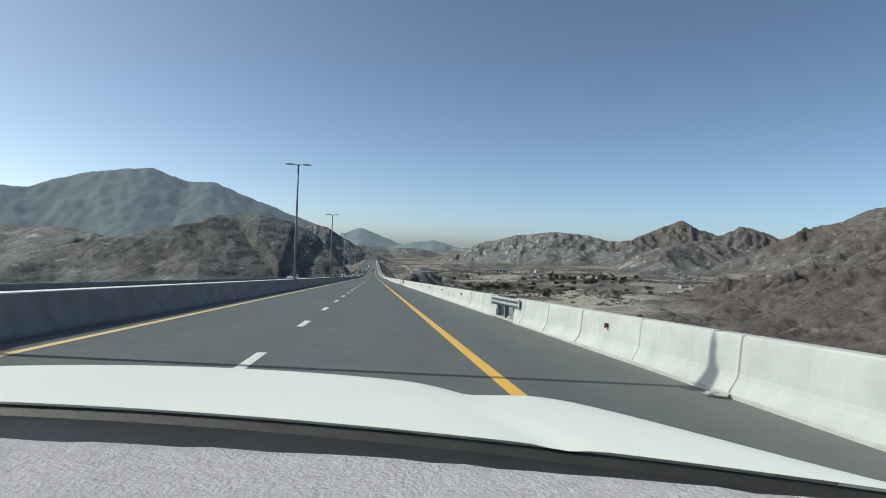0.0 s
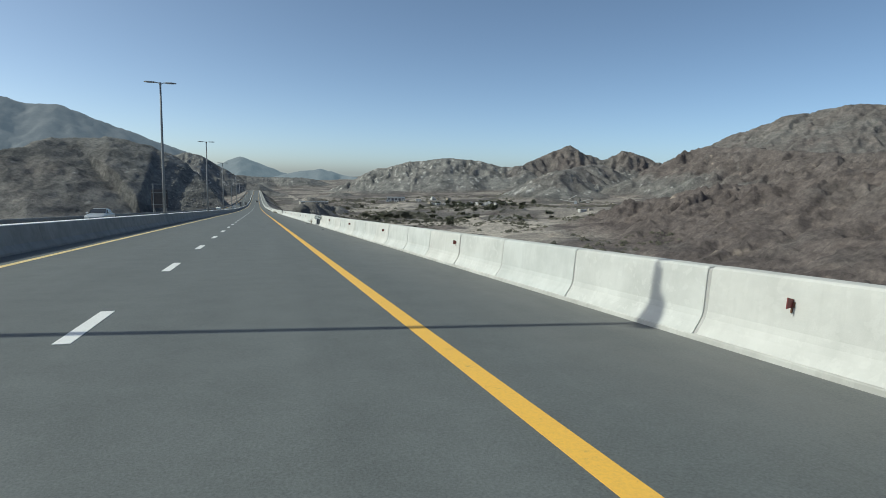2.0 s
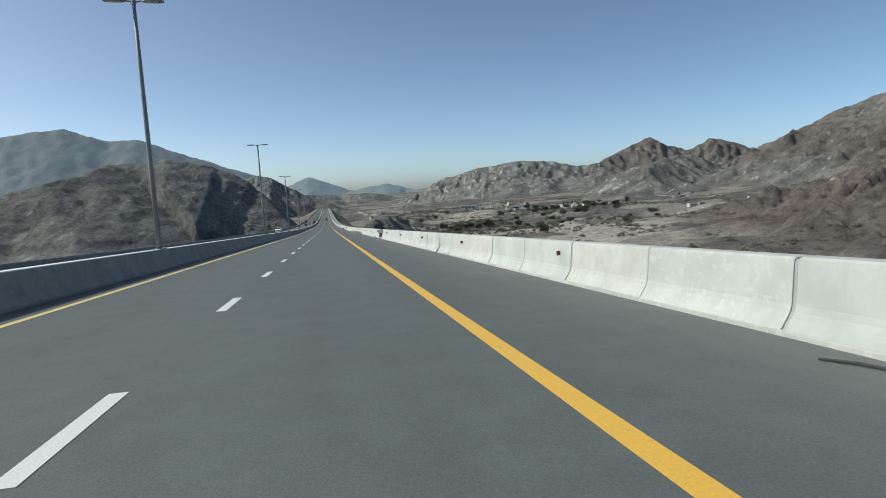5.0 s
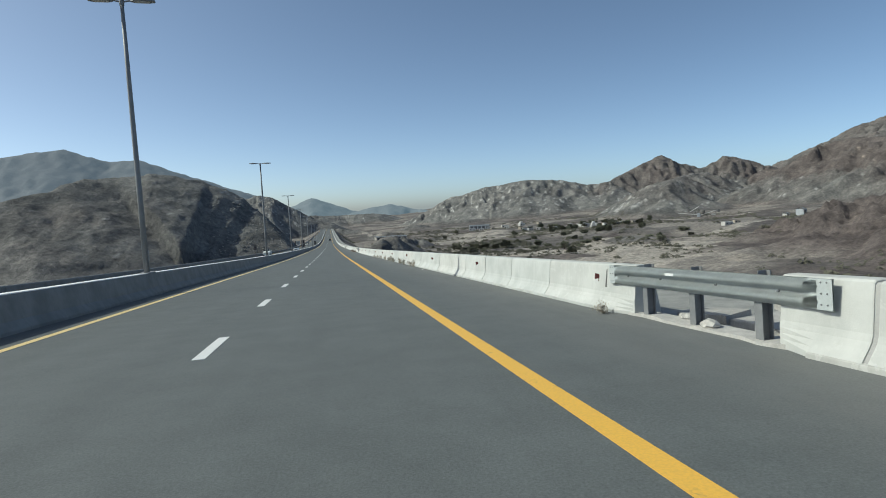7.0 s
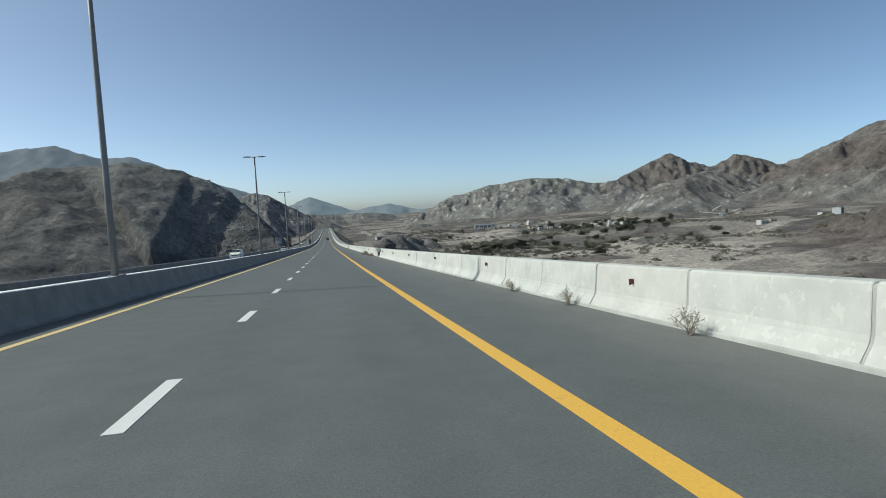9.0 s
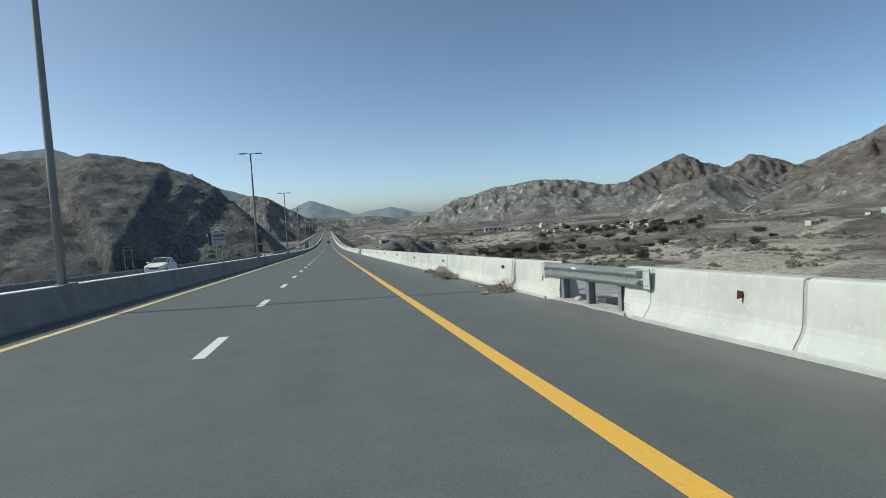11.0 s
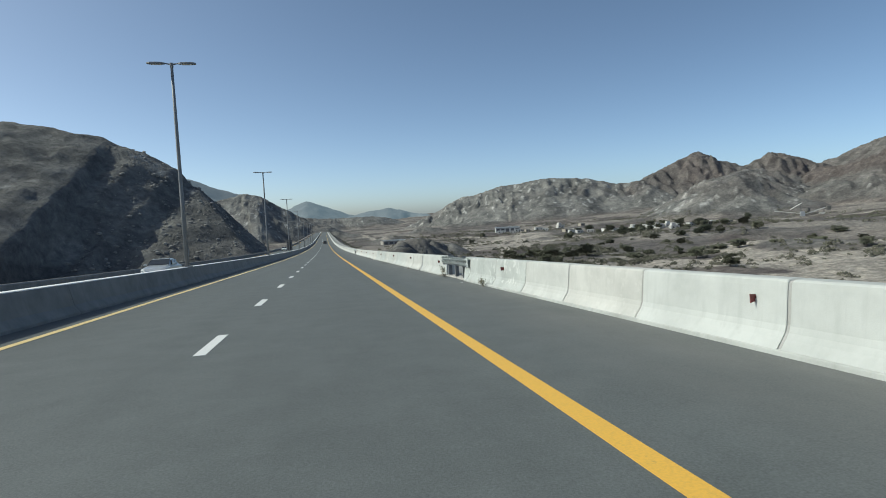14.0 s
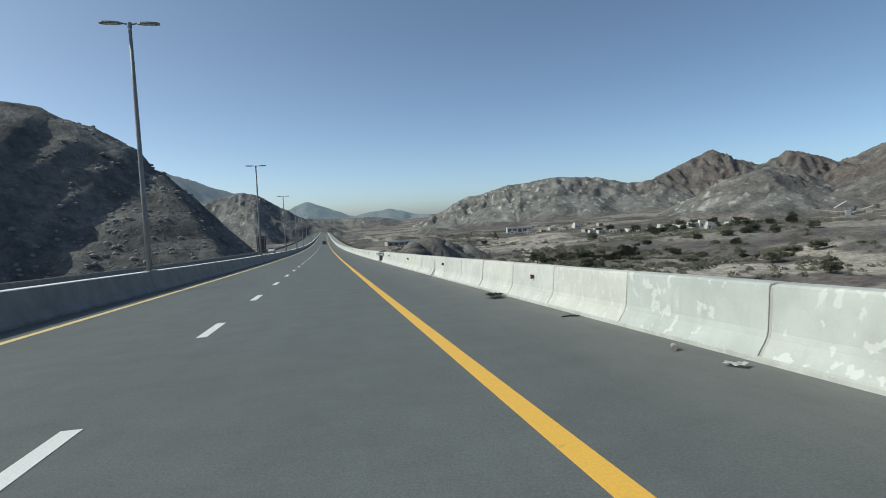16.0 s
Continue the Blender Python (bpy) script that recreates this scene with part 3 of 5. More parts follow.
def jersey_piece(length, first=False, last=False, mat=None, bev=0.014):
    """One cast length of the barrier, its ends softly chamfered."""
    v, f = [], []
    cx, cz = 0.31, 0.38
    small = [(cx + (x - cx) * 0.965, max(0.0, cz + (z - cz) * 0.975)) for x, z in JERSEY]
    st = [(0.0, small), (bev, JERSEY), (length * 0.5, JERSEY), (length - bev, JERSEY), (length, small)]
    # beside a gap the flared foot runs out into a plain upright end
    upright = [(max(x, 0.135) if x < 0.3 else x, z) for x, z in JERSEY]
    if first:
        st[0:2] = [(0.0, upright), (min(0.5, length * 0.45), JERSEY)]
    if last:
        st[3:5] = [(length - min(0.5, length * 0.45), JERSEY), (length, upright)]
    n = len(JERSEY)
    for y, pr in st:
        v += [(x, y, z) for x, z in pr]
    for s in range(len(st) - 1):
        for k in range(n):
            a, b = s * n + k, s * n + (k + 1) % n
            f.append((a, b, b + n, a + n))
    f.append(tuple(range(n))[::-1])
    f.append(tuple(4 * n + k for k in range(n)))
    me = bpy.data.meshes.new("barrier_segment")
    me.from_pydata(v, [], f)
    me.materials.append(mat)
    me.update()
    return me


barrier = tagged(new("roadside_barrier"), "whitewashed concrete safety barrier in cast lengths beside the shoulder", "barrier")
PIECES = {}
rng = random.Random(4)
for run in JOINTS:
    ys = between(run, 2.72)
    for a, b in zip(ys, ys[1:]):
        ln = round(b - a - 0.044, 1)
        key = (ln, a == run[0] and a > 0, b == run[-1] and b < 690, M_PEELED if 265.5 < a < 276 or 319.5 < a < 327 or 343 < a < 361 else M_WHITE_CONC)
        if key not in PIECES:
            PIECES[key] = jersey_piece(*key)
        ob = new("barrier_segment", PIECES[key])
        ob.parent = barrier
        grade = math.degrees(math.atan2(road_z(b) - road_z(a), b - a))
        ob.matrix_world = pose(X_RIGHT_FOOT + rng.uniform(-0.006, 0.006), a + 0.022, road_z(a) + rng.uniform(-0.004, 0.004), grade, 0, rng.uniform(-0.06, 0.06)) @ Matrix.Diagonal((1, (b - a - 0.044) / ln, 1, 1))
v, f = [], []
for lo, hi in [(700.0, 1350.0)]:
    extrude_profile(v, f, [(X_RIGHT_FOOT + x, z) for x, z in JERSEY], [(lo + k * 10.0, road_z(lo + k * 10.0)) for k in range(int((hi - lo) / 10) + 1)])
tagged(link("barrier_far", v, f, M_WHITE_CONC, barrier), kind="stuff")
M_TOE = concrete_material("dusty_concrete", (0.50, 0.505, 0.49), (0.41, 0.41, 0.395), (0.33, 0.325, 0.31))
for lo, hi in zip([-40.0] + [b + 0.5 for _, b in GAPS], [a - 0.5 for a, _ in GAPS] + [1350.0]):
    n = max(2, int((hi - lo) / 4))
    v, f = [], []
    extrude_profile(v, f, [(4.506, 0.0), (4.508, 0.048), (4.516, 0.056), (4.585, 0.064), (4.60, 0.0)], [(lo + (hi - lo) * k / n, road_z(lo + (hi - lo) * k / n)) for k in range(n + 1)])
    link("toe", v, f, M_TOE, barrier, "dusty grey concrete toe")
v, f = [], []
for lo, hi in zip([-40.0] + [b + 0.62 for _, b in GAPS], [a - 0.62 for a, _ in GAPS] + [1340.0]):
    n = max(2, int((hi - lo) / 4))
    core = [(X_RIGHT_FOOT + 0.31 + (x - 0.31) * 0.91, 0.38 + (z - 0.38) * 0.96) for x, z in JERSEY]
    extrude_profile(v, f, core, [(lo + (hi - lo) * k / n, road_z(lo + (hi - lo) * k / n)) for k in range(n + 1)])
link("joint_filler", v, f, worn("joint_filler", (0.40, 0.395, 0.38), (0.30, 0.295, 0.285), 3, 40), barrier, "grey joint filler")

# dark wedges laid on the end pieces stand for shade in their lifting slots
M_SLOT = worn("slot_shade", (0.12, 0.115, 0.11), (0.07, 0.068, 0.065), 4, 40)
for (a, b), run in zip(GAPS, JOINTS[1:]):
    y = b + 1.0
    bm = bmesh.new()
    vs = [bm.verts.new(p) for p in ((4.683, y - 0.02, 0.36), (4.683, y + 0.045, 0.36), (4.708, y + 0.015, 0.70), (4.708, y, 0.70))]
    bm.faces.new(vs)
    ex = bmesh.ops.extrude_face_region(bm, geom=bm.faces[:])
    for w in [q for q in ex["geom"] if isinstance(q, bmesh.types.BMVert)]:
        w.co.x -= 0.012
    ob = part("lifting_slot", bm, M_SLOT, barrier, "dark wedge for the shade in a lifting slot")
    ob.location = (0, 0, road_z(y))

# ---- red reflector plates on the barrier ----
M_RED = plain("red_reflector", (0.17, 0.028, 0.03), 0.35)
M_RUST = worn("rusty_steel", (0.20, 0.10, 0.06), (0.10, 0.055, 0.04), 8, 60, 0.8, 0.2)


def reflector():
    ob = tagged(new("barrier_reflector"), "small dark red reflector plate bolted to the white barrier", "reflector", "barrier reflectors")
    bm = bmesh.new()
    pts = [(0.01, 0.055), (-0.105, 0.075), (-0.105, -0.055), (0.01, -0.035)]
    lo = [bm.verts.new((x, -0.006, z)) for x, z in pts]
    hi = [bm.verts.new((x, 0.006, z)) for x, z in pts]
    bm.faces.new(lo)
    bm.faces.new(hi[::-1])
    for k in range(4):
        bm.faces.new((lo[k], hi[k], hi[(k + 1) % 4], lo[(k + 1) % 4]))
    for w in bm.verts:
        w.co *= 0.8
    part("plate", bm, M_RED, ob)
    part("bracket", box(bmesh.new(), (-0.006, -0.022, -0.03), (0.05, 0.022, 0.02), 0.003), M_RUST, ob, "rusty steel bracket")
    # dark lug added below the plate, standing for its shadow on the barrier
    part("tail", box(bmesh.new(), (-0.012, -0.008, -0.085), (0.03, 0.008, -0.03), 0.004), M_RUST, ob, "dark lug standing for the cast shadow")
    return ob


REFL = between([-8.0, 1.4, 10.8, 29.5, 38.0, 46.5, 55.7, 64.0, 72.4, 81.1], 9.0) + [86.8] + between([91.2, 100.4, 108.5, 117.9, 160.1, 168.6, 176.9, 186.0, 194.6, 245.3, 254.5, 271.1, 279.4, 288.6, 296.7, 313.25, 322.5, 331.3, 339.5, 347.7, 357.1, 365.4, 375.0, 460.0], 9.0)
REFL = [y for y in REFL if not any(a - 0.3 < y < b + 0.3 for a, b in GAPS)]
master = reflector()
for k, y in enumerate(REFL):
    m = pose(X_RIGHT_FOOT + 0.175, y, road_z(y) + 0.545 + rng.uniform(-0.02, 0.02), 0, rng.uniform(-6, 6), rng.uniform(-12, 12))
    if k == 0:
        master.matrix_world = m
    else:
        copy_thing(master, m)

# ---- steel guardrails across the drainage gaps ----
def w_profile():
    """Two full rounded ridges with a shallow valley between them, from the top edge down."""
    pts = []
    for k in range(25):
        u = k / 24
        x = -0.083 * (0.5 - 0.5 * math.cos(u * math.tau * 2)) ** 0.75
        pts.append((x - 0.004, 0.785 - 0.315 * u))
    return pts


W_BEAM = w_profile()


def beam(length, taper=0.16):
    """A two-ridged rail whose ends flatten against the concrete."""
    bm = bmesh.new()
    st = [(-length / 2, 0.12), (-length / 2 + taper, 0.16), (-length / 2 + taper + 0.16, 1.0), (-0.6, 1.0), (0.6, 1.0), (length / 2 - taper - 0.16, 1.0), (length / 2 - taper, 0.16), (length / 2, 0.12)]
    rows = []
    for y, k in st:
        rows.append([bm.verts.new((x * k - 0.03 * (1 - k), y, z)) for x, z in W_BEAM])
    for a, b in zip(rows, rows[1:]):
        for k in range(len(W_BEAM) - 1):
            bm.faces.new((a[k], a[k + 1], b[k + 1], b[k]))
    bmesh.ops.solidify(bm, geom=bm.faces[:], thickness=0.006)
    return bm


def guardrail():
    ob = tagged(new("guardrail"), "galvanised steel guardrail on short posts bridging a gap in the barrier", "guardrail", "guardrails in the gaps")
    part("beam", beam(4.4), M_GALV, ob, smooth=True)
    for y in (-1.15, 0.05, 1.2):
        bm = bmesh.new()
        box(bm, (0.02, y - 0.06, -0.5), (0.032, y + 0.06, 0.70))
        box(bm, (0.032, y - 0.006, -0.5), (0.148, y + 0.006, 0.82))
        box(bm, (0.148, y - 0.06, -0.5), (0.16, y + 0.06, 0.82))
        part("post", bm, M_POLE, ob, "dark steel I-section post")
    for y in (-2.1, 2.1):
        bm = box(bmesh.new(), (-0.044, y - 0.09, 0.478), (-0.036, y + 0.09, 0.782), 0.003)
        plate = part("end_plate", bm, M_GALV, ob)
        for z in (0.53, 0.64, 0.75):
            for dy in (-0.035, 0.035):
                part("bolt", tube(bmesh.new(), [(-0.052, y + dy, z), (-0.042, y + dy, z)], [0.008, 0.010], 6), M_POLE, plate)
    for y in (-1.5, -0.5, 0.7, 1.6):
        part("bolt", tube(bmesh.new(), [(-0.03, y, 0.62), (-0.006, y, 0.62)], [0.016, 0.018], 6), M_POLE, ob)
    part("reflective_strip", box(bmesh.new(), (-0.0905, 0.28, 0.69), (-0.0870, 0.48, 0.728)), plain("white_strip", (0.8, 0.8, 0.8), 0.4), ob, "white reflective strip")
    return ob


rail = None
for a, b in GAPS:
    y = (a + b) / 2
    m = pose(X_RIGHT_FOOT + 0.14, y, road_z(y), math.degrees(math.atan(road_z(y + 1) - road_z(y))), 0, 0)
    if rail is None:
        rail = guardrail()
        rail.matrix_world = m
    else:
        copy_thing(rail, m)

# broken kerb, apron slabs and rubble in each gap
M_RUBBLE = worn("rubble", (0.60, 0.58, 0.54), (0.40, 0.385, 0.36), 5, 40, 0.95, 0, 0.6, 0.02, vary=0.3)


def lump(size, seed, flat=0.6):
    bm = bmesh.new()
    bmesh.ops.create_icosphere(bm, subdivisions=2, radius=size)
    for w in bm.verts:
        k = 1 + 0.45 * noise.noise(w.co / size * 1.6 + Vector((seed * 3.1, seed, 0)))
        w.co = Vector((w.co.x * k, w.co.y * k * 1.2, w.co.z * k * flat))
    return bm


def slab(length, width, thick, seed):
    bm = bmesh.new()
    r = random.Random(seed)
    n = 9
    lo = [bm.verts.new((r.uniform(-0.06, 0.02), -length / 2 + length * k / n, r.uniform(-0.02, 0.015))) for k in range(n + 1)]
    hi = [bm.verts.new((width, -length / 2 + length * k / n, 0)) for k in range(n + 1)]
    for k in range(n):
        bm.faces.new((lo[k], hi[k], hi[k + 1], lo[k + 1]))
    ex = bmesh.ops.extrude_face_region(bm, geom=bm.faces[:])
    for w in [g for g in ex["geom"] if isinstance(g, bmesh.types.BMVert)]:
        w.co.z -= thick
    return bm


for k, (a, b) in enumerate(GAPS):
    y, z = (a + b) / 2, road_z((a + b) / 2)
    g = math.degrees(math.atan(road_z(y + 1) - road_z(y)))
    kerb = tagged(part("broken_kerb", slab(b - a + 0.3, 0.34, 0.14, k), M_RUBBLE), "broken pale concrete kerb at the edge of the asphalt", "kerb", "broken kerbs")
    kerb.matrix_world = pose(4.62, y, z + 0.045, g, 0, 0)
    drain = tagged(part("drain_slab", box(bmesh.new(), (0, -0.8, -0.1), (1.1, 0.8, 0.16), 0.02), M_RUBBLE), "pale concrete drain slab behind the guardrail", "slab", "drain slabs")
    drain.matrix_world = pose(5.55, y - 0.4, z - 0.12, g, 0, 8)
    for j, (dx, dy, ln, wd, tilt) in enumerate([(5.15, -0.95, 0.7, 0.45, 7), (5.3, 0.75, 0.9, 0.5, -6), (6.4, 0.2, 1.3, 0.7, 4)]):
        pc = tagged(part("broken_slab", slab(ln, wd, 0.13, 50 + 7 * k + j), M_RUBBLE), "broken pale concrete slab lying in the drainage gap", "slab", "broken slabs")
        pc.matrix_world = pose(dx, y + dy, road_z(y + dy) + 0.055, tilt, tilt * 0.5, rng.uniform(-25, 25))
    for j in range(9):
        st = tagged(part("stone", lump(rng.uniform(0.04, 0.11), k * 9 + j), M_RUBBLE), "small pale broken stone on the gap's ledge", "stone", "loose stones")
        sx, sy = rng.uniform(4.75, 5.4), rng.uniform(a + 0.3, b - 0.3)
        st.location = (sx, sy, road_z(sy) + (0.075 if sx < 4.95 else -0.09))

# ---- median barrier with lamp pedestals ----
MED = [(-0.52, 0.0), (-0.52, 0.07), (-0.38, 0.26), (-0.295, 0.785), (-0.28, 0.805), (0.11, 0.805), (0.125, 0.785), (0.24, 0.26), (0.38, 0.07), (0.38, 0.0)]
LAMPS = [50.57 + 41.058 * k for k in range(-1, 16)]
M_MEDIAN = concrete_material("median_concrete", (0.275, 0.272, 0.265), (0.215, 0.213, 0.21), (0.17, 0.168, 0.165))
median = tagged(new("median_barrier"), "grey concrete median barrier with its sunlit top painted as a white strip", "barrier")
v0 = -40.0
for k, y in enumerate([-36.0] + [q for q in LAMPS if q < 700]):
    for lo, hi in zip(between([v0, y - 0.02], 15.0), between([v0, y - 0.02], 15.0)[1:]):
        n = 4
        v, f = [], []
        extrude_profile(v, f, [(X_MEDIAN + x, z) for x, z in MED], [(lo + 0.012 + (hi - lo - 0.024) * j / n, road_z(lo + (hi - lo) * j / n)) for j in range(n + 1)])
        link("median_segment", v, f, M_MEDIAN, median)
    v0 = y + 0.02
v, f = [], []
extrude_profile(v, f, [(X_MEDIAN + x, z) for x, z in MED], [(v0 + (1350 - v0) * j / 60, road_z(v0 + (1350 - v0) * j / 60)) for j in range(61)])
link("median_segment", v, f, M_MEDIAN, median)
for y in [q for q in LAMPS if q < 900]:
    bm = bmesh.new()
    pr = [(-0.54, -0.02), (-0.54, 0.10), (-0.40, 0.30), (-0.31, 0.765), (-0.28, 0.845), (0.13, 0.845), (0.16, 0.765), (0.26, 0.30), (0.41, 0.10), (0.41, -0.02)]
    rows = [[bm.verts.new((x * s, yy, z)) for x, z in pr] for yy, s in ((-0.62, 0.86), (-0.42, 1), (0.42, 1), (0.62, 0.86))]
    for p, q in zip(rows, rows[1:]):
        for k in range(len(pr)):
            bm.faces.new((p[k], q[k], q[(k + 1) % len(pr)], p[(k + 1) % len(pr)]))
    bm.faces.new(rows[0])
    bm.faces.new(rows[-1][::-1])
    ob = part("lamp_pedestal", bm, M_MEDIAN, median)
    ob.location = (X_MEDIAN, y, road_z(y))
# near-white strip added along the median, painting its top as sunlit
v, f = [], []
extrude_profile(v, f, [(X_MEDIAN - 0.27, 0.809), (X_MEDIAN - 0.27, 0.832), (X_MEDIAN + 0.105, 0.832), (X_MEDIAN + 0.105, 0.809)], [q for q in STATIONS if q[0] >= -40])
link("sunlit_top", v, f, plain("sunlit_top_white", (0.86, 0.86, 0.85), 0.7), median, "white strip painted as the sunlit top")


def street_lamp():
    ob = tagged(new("street_lamp"), "tall tapered grey steel street lamp with two flat heads", "street lamp", "median street lamps")
    part("pole", tube(bmesh.new(), [(0, 0, 0.75), (0, 0, 4), (0, 0, 8), (0, 0, 10.790)], [0.112, 0.098, 0.080, 0.064], 12), M_POLE, ob, smooth=True)
    part("base_plate", box(bmesh.new(), (-0.2, -0.2, 0.831), (0.2, 0.2, 0.86), 0.004), M_POLE, ob)
    part("service_door", box(bmesh.new(), (0.085, -0.05, 1.3), (0.122, 0.05, 1.7), 0.004), M_POLE, ob)
    part("collar", tube(bmesh.new(), [(0, 0, 10.670), (0, 0, 10.870)], [0.085, 0.085], 12), M_POLE, ob)
    for s in (-1, 1):
        part("arm", tube(bmesh.new(), [(0, 0, 10.790), (s * 0.25, 0, 10.840), (s * 0.42, 0, 10.850)], [0.035, 0.032, 0.03], 8), M_POLE, ob)
        bm = bmesh.new()
        sec = [(0.30, 0.06, 0.035), (0.42, 0.13, 0.055), (0.70, 0.165, 0.065), (0.98, 0.15, 0.055), (1.12, 0.09, 0.03)]
        rows = []
        for x, hw, hh in sec:
            rows.append([bm.verts.new((s * x, w, 10.845 + 0.01 * x + h)) for w, h in ((-hw, -0.035), (-hw * 0.9, hh * 0.5), (-hw * 0.4, hh), (hw * 0.4, hh), (hw * 0.9, hh * 0.5), (hw, -0.035))])
        for p, q in zip(rows, rows[1:]):
            for k in range(6):
                bm.faces.new((p[k], p[(k + 1) % 6], q[(k + 1) % 6], q[k]))
        bm.faces.new(rows[0])
        bm.faces.new(rows[-1])
        head = part("lamp_head", bm, M_POLE, ob)
        part("lens", box(bmesh.new(), (min(s * 0.45, s * 0.95), -0.11, 10.795), (max(s * 0.45, s * 0.95), 0.11, 10.814), 0.004), plain("lamp_glass", (0.5, 0.5, 0.48), 0.2), head, "clouded glass lens")
    return ob


lamp = street_lamp()
for k, y in enumerate(LAMPS):
    m = pose(X_MEDIAN, y, road_z(y), 0, rng.uniform(-0.25, 0.25), rng.uniform(-2, 2))
    if k == 0:
        lamp.matrix_world = m
    else:
        copy_thing(lamp, m)

# ---- parapet of the opposite carriageway ----
parapet = tagged(new("far_parapet"), "grey concrete parapet beyond the opposite carriageway", "parapet")
ys = between([-40, 700], 12.0)
for a, b in zip(ys, ys[1:]):
    v, f = [], []
    extrude_profile(v, f, [(-18.15, -0.5), (-18.15, 0.25), (-18.22, 0.33), (-18.48, 0.33), (-18.55, -0.5)], [(a + 0.015, road_z(a)), ((a + b) / 2, road_z((a + b) / 2)), (b - 0.015, road_z(b))])
    link("parapet_segment", v, f, M_MEDIAN, parapet)
v, f = [], []
extrude_profile(v, f, [(-18.15, -0.5), (-18.15, 0.25), (-18.22, 0.33), (-18.48, 0.33), (-18.55, -0.5)], [(700 + 13.0 * k, road_z(700 + 13.0 * k)) for k in range(51)])
link("parapet_segment", v, f, M_MEDIAN, parapet)

# ---- signs on the median ----
M_SIGN_BACK = worn("sign_back", (0.115, 0.10, 0.10), (0.06, 0.052, 0.052), 3, 30, 0.7, 0.3)
M_SIGN = worn("sign_face", (0.36, 0.375, 0.37), (0.29, 0.305, 0.30), 2, 30, 0.5)
M_SIGN_INK = plain("sign_ink", (0.09, 0.10, 0.12), 0.6)


def sign_back(y, w, z0, z1, top, label, x=X_MEDIAN, sink=0.0):
    ob = tagged(new("road_sign"), label, "road sign")
    part("panel", box(bmesh.new(), (-w / 2, -0.012, z0), (w / 2, 0.012, z1), 0.01), M_SIGN_BACK, ob)
    for s in (-1, 1):
        part("post", tube(bmesh.new(), [(s * w * 0.36, -0.045, 0.75), (s * w * 0.36, -0.045, top)], [0.035, 0.035], 8), M_POLE, ob)
        part("brace", tube(bmesh.new(), [(s * w * 0.36, -0.045, 1.45), (s * w * 0.36 + 0.05, 0.55, 0.76)], [0.02, 0.02], 6), M_POLE, ob)
    for z in (z0 + 0.25, z1 - 0.25, top - 0.02):
        part("rail", box(bmesh.new(), (-w * 0.45, -0.05, z - 0.025), (w * 0.45, -0.012, z + 0.025)), M_POLE, ob)
    ob.location = (x, y, road_z(y) - sink)
    return ob


sign_back(92.8, 1.2, 1.3, 2.75, 3.2, "dark back of a road sign on a two-post steel frame", X_MEDIAN - 0.5)
stand = tagged(new("road_sign"), "dark backs of two stacked road signs in a braced steel frame", "road sign")
for z0, z1 in ((2.22, 3.10), (1.32, 2.06)):
    part("panel", box(bmesh.new(), (-0.37, -0.012, z0), (0.37, 0.012, z1), 0.01), M_SIGN_BACK, stand)
M_SIGN_FRAME = worn("sign_frame_steel", (0.13, 0.105, 0.095), (0.08, 0.066, 0.06), 6, 60, 0.8, 0.2)
for s, foot in ((-1, 0.80), (1, 0.02)):
    part("post", tube(bmesh.new(), [(s * 0.47, 0.04, foot), (s * 0.47, 0.04, 3.2)], [0.026, 0.026], 8), M_SIGN_FRAME, stand, "brown steel post")
part("brace", tube(bmesh.new(), [(0.47, 0.04, 1.0), (0.68, -0.45, 0.02)], [0.02, 0.02], 6), M_SIGN_FRAME, stand)
for z in (1.38, 2.14, 3.02):
    part("rail", box(bmesh.new(), (-0.47, -0.05, z - 0.02), (0.47, -0.012, z + 0.02)), M_SIGN_FRAME, stand)
stand.matrix_world = pose(-6.76, 297.12, road_z(297.12))
sign_back(421.2, 1.0, 1.1, 3.0, 3.1, "dark back of a road sign beside a lamp")
sign_back(296.69, 0.95, 1.75, 2.9, 3.0, "dark braced back of a road sign standing on the far parapet", -18.35, 0.42)
board = tagged(new("information_sign"), "grey two-panel information sign with pale borders on the median", "road sign")
M_SIGN_EDGE = worn("sign_edge", (0.62, 0.63, 0.62), (0.54, 0.55, 0.54), 2, 30, 0.5)
for z0, z1 in ((2.15, 2.76), (1.93, 2.12)):
    panel = part("panel", box(bmesh.new(), (-0.50, -0.010, z0), (0.50, 0.012, z1), 0.006), M_SIGN, board)
    for lo, hi in (((-0.485, z1 - 0.028), (0.485, z1 - 0.012)), ((-0.485, z0 + 0.012), (0.485, z0 + 0.028)), ((-0.485, z0 + 0.03), (-0.468, z1 - 0.03)), ((0.468, z0 + 0.03), (0.485, z1 - 0.03))):
        part("border", box(bmesh.new(), (lo[0], -0.014, lo[1]), (hi[0], -0.0102, hi[1])), M_SIGN_EDGE, panel, "pale border line")
part("second_panel", box(bmesh.new(), (-0.74, 0.10, 1.95), (-0.53, 0.13, 2.78), 0.006), M_SIGN_BACK, board, "dark back of a second panel")
for z, w, h in ((2.56, 0.80, 0.15), (2.31, 0.82, 0.075), (2.025, 0.66, 0.05)):
    x, k = -w / 2, 0
    while x < w / 2 - 0.04:
        seg = min(((0.16, 0.09, 0.21, 0.12) if h > 0.06 else (0.16, 0.2, 0.12, 0.2))[k % 4], w / 2 - x)
        if h > 0.06 or k % 2 == 0:
            part("text_bar", box(bmesh.new(), (x, -0.0155, z - h / 2), (x + seg - 0.025, -0.0102, z + h / 2)), M_SIGN_INK, board)
        x, k = x + seg, k + 1
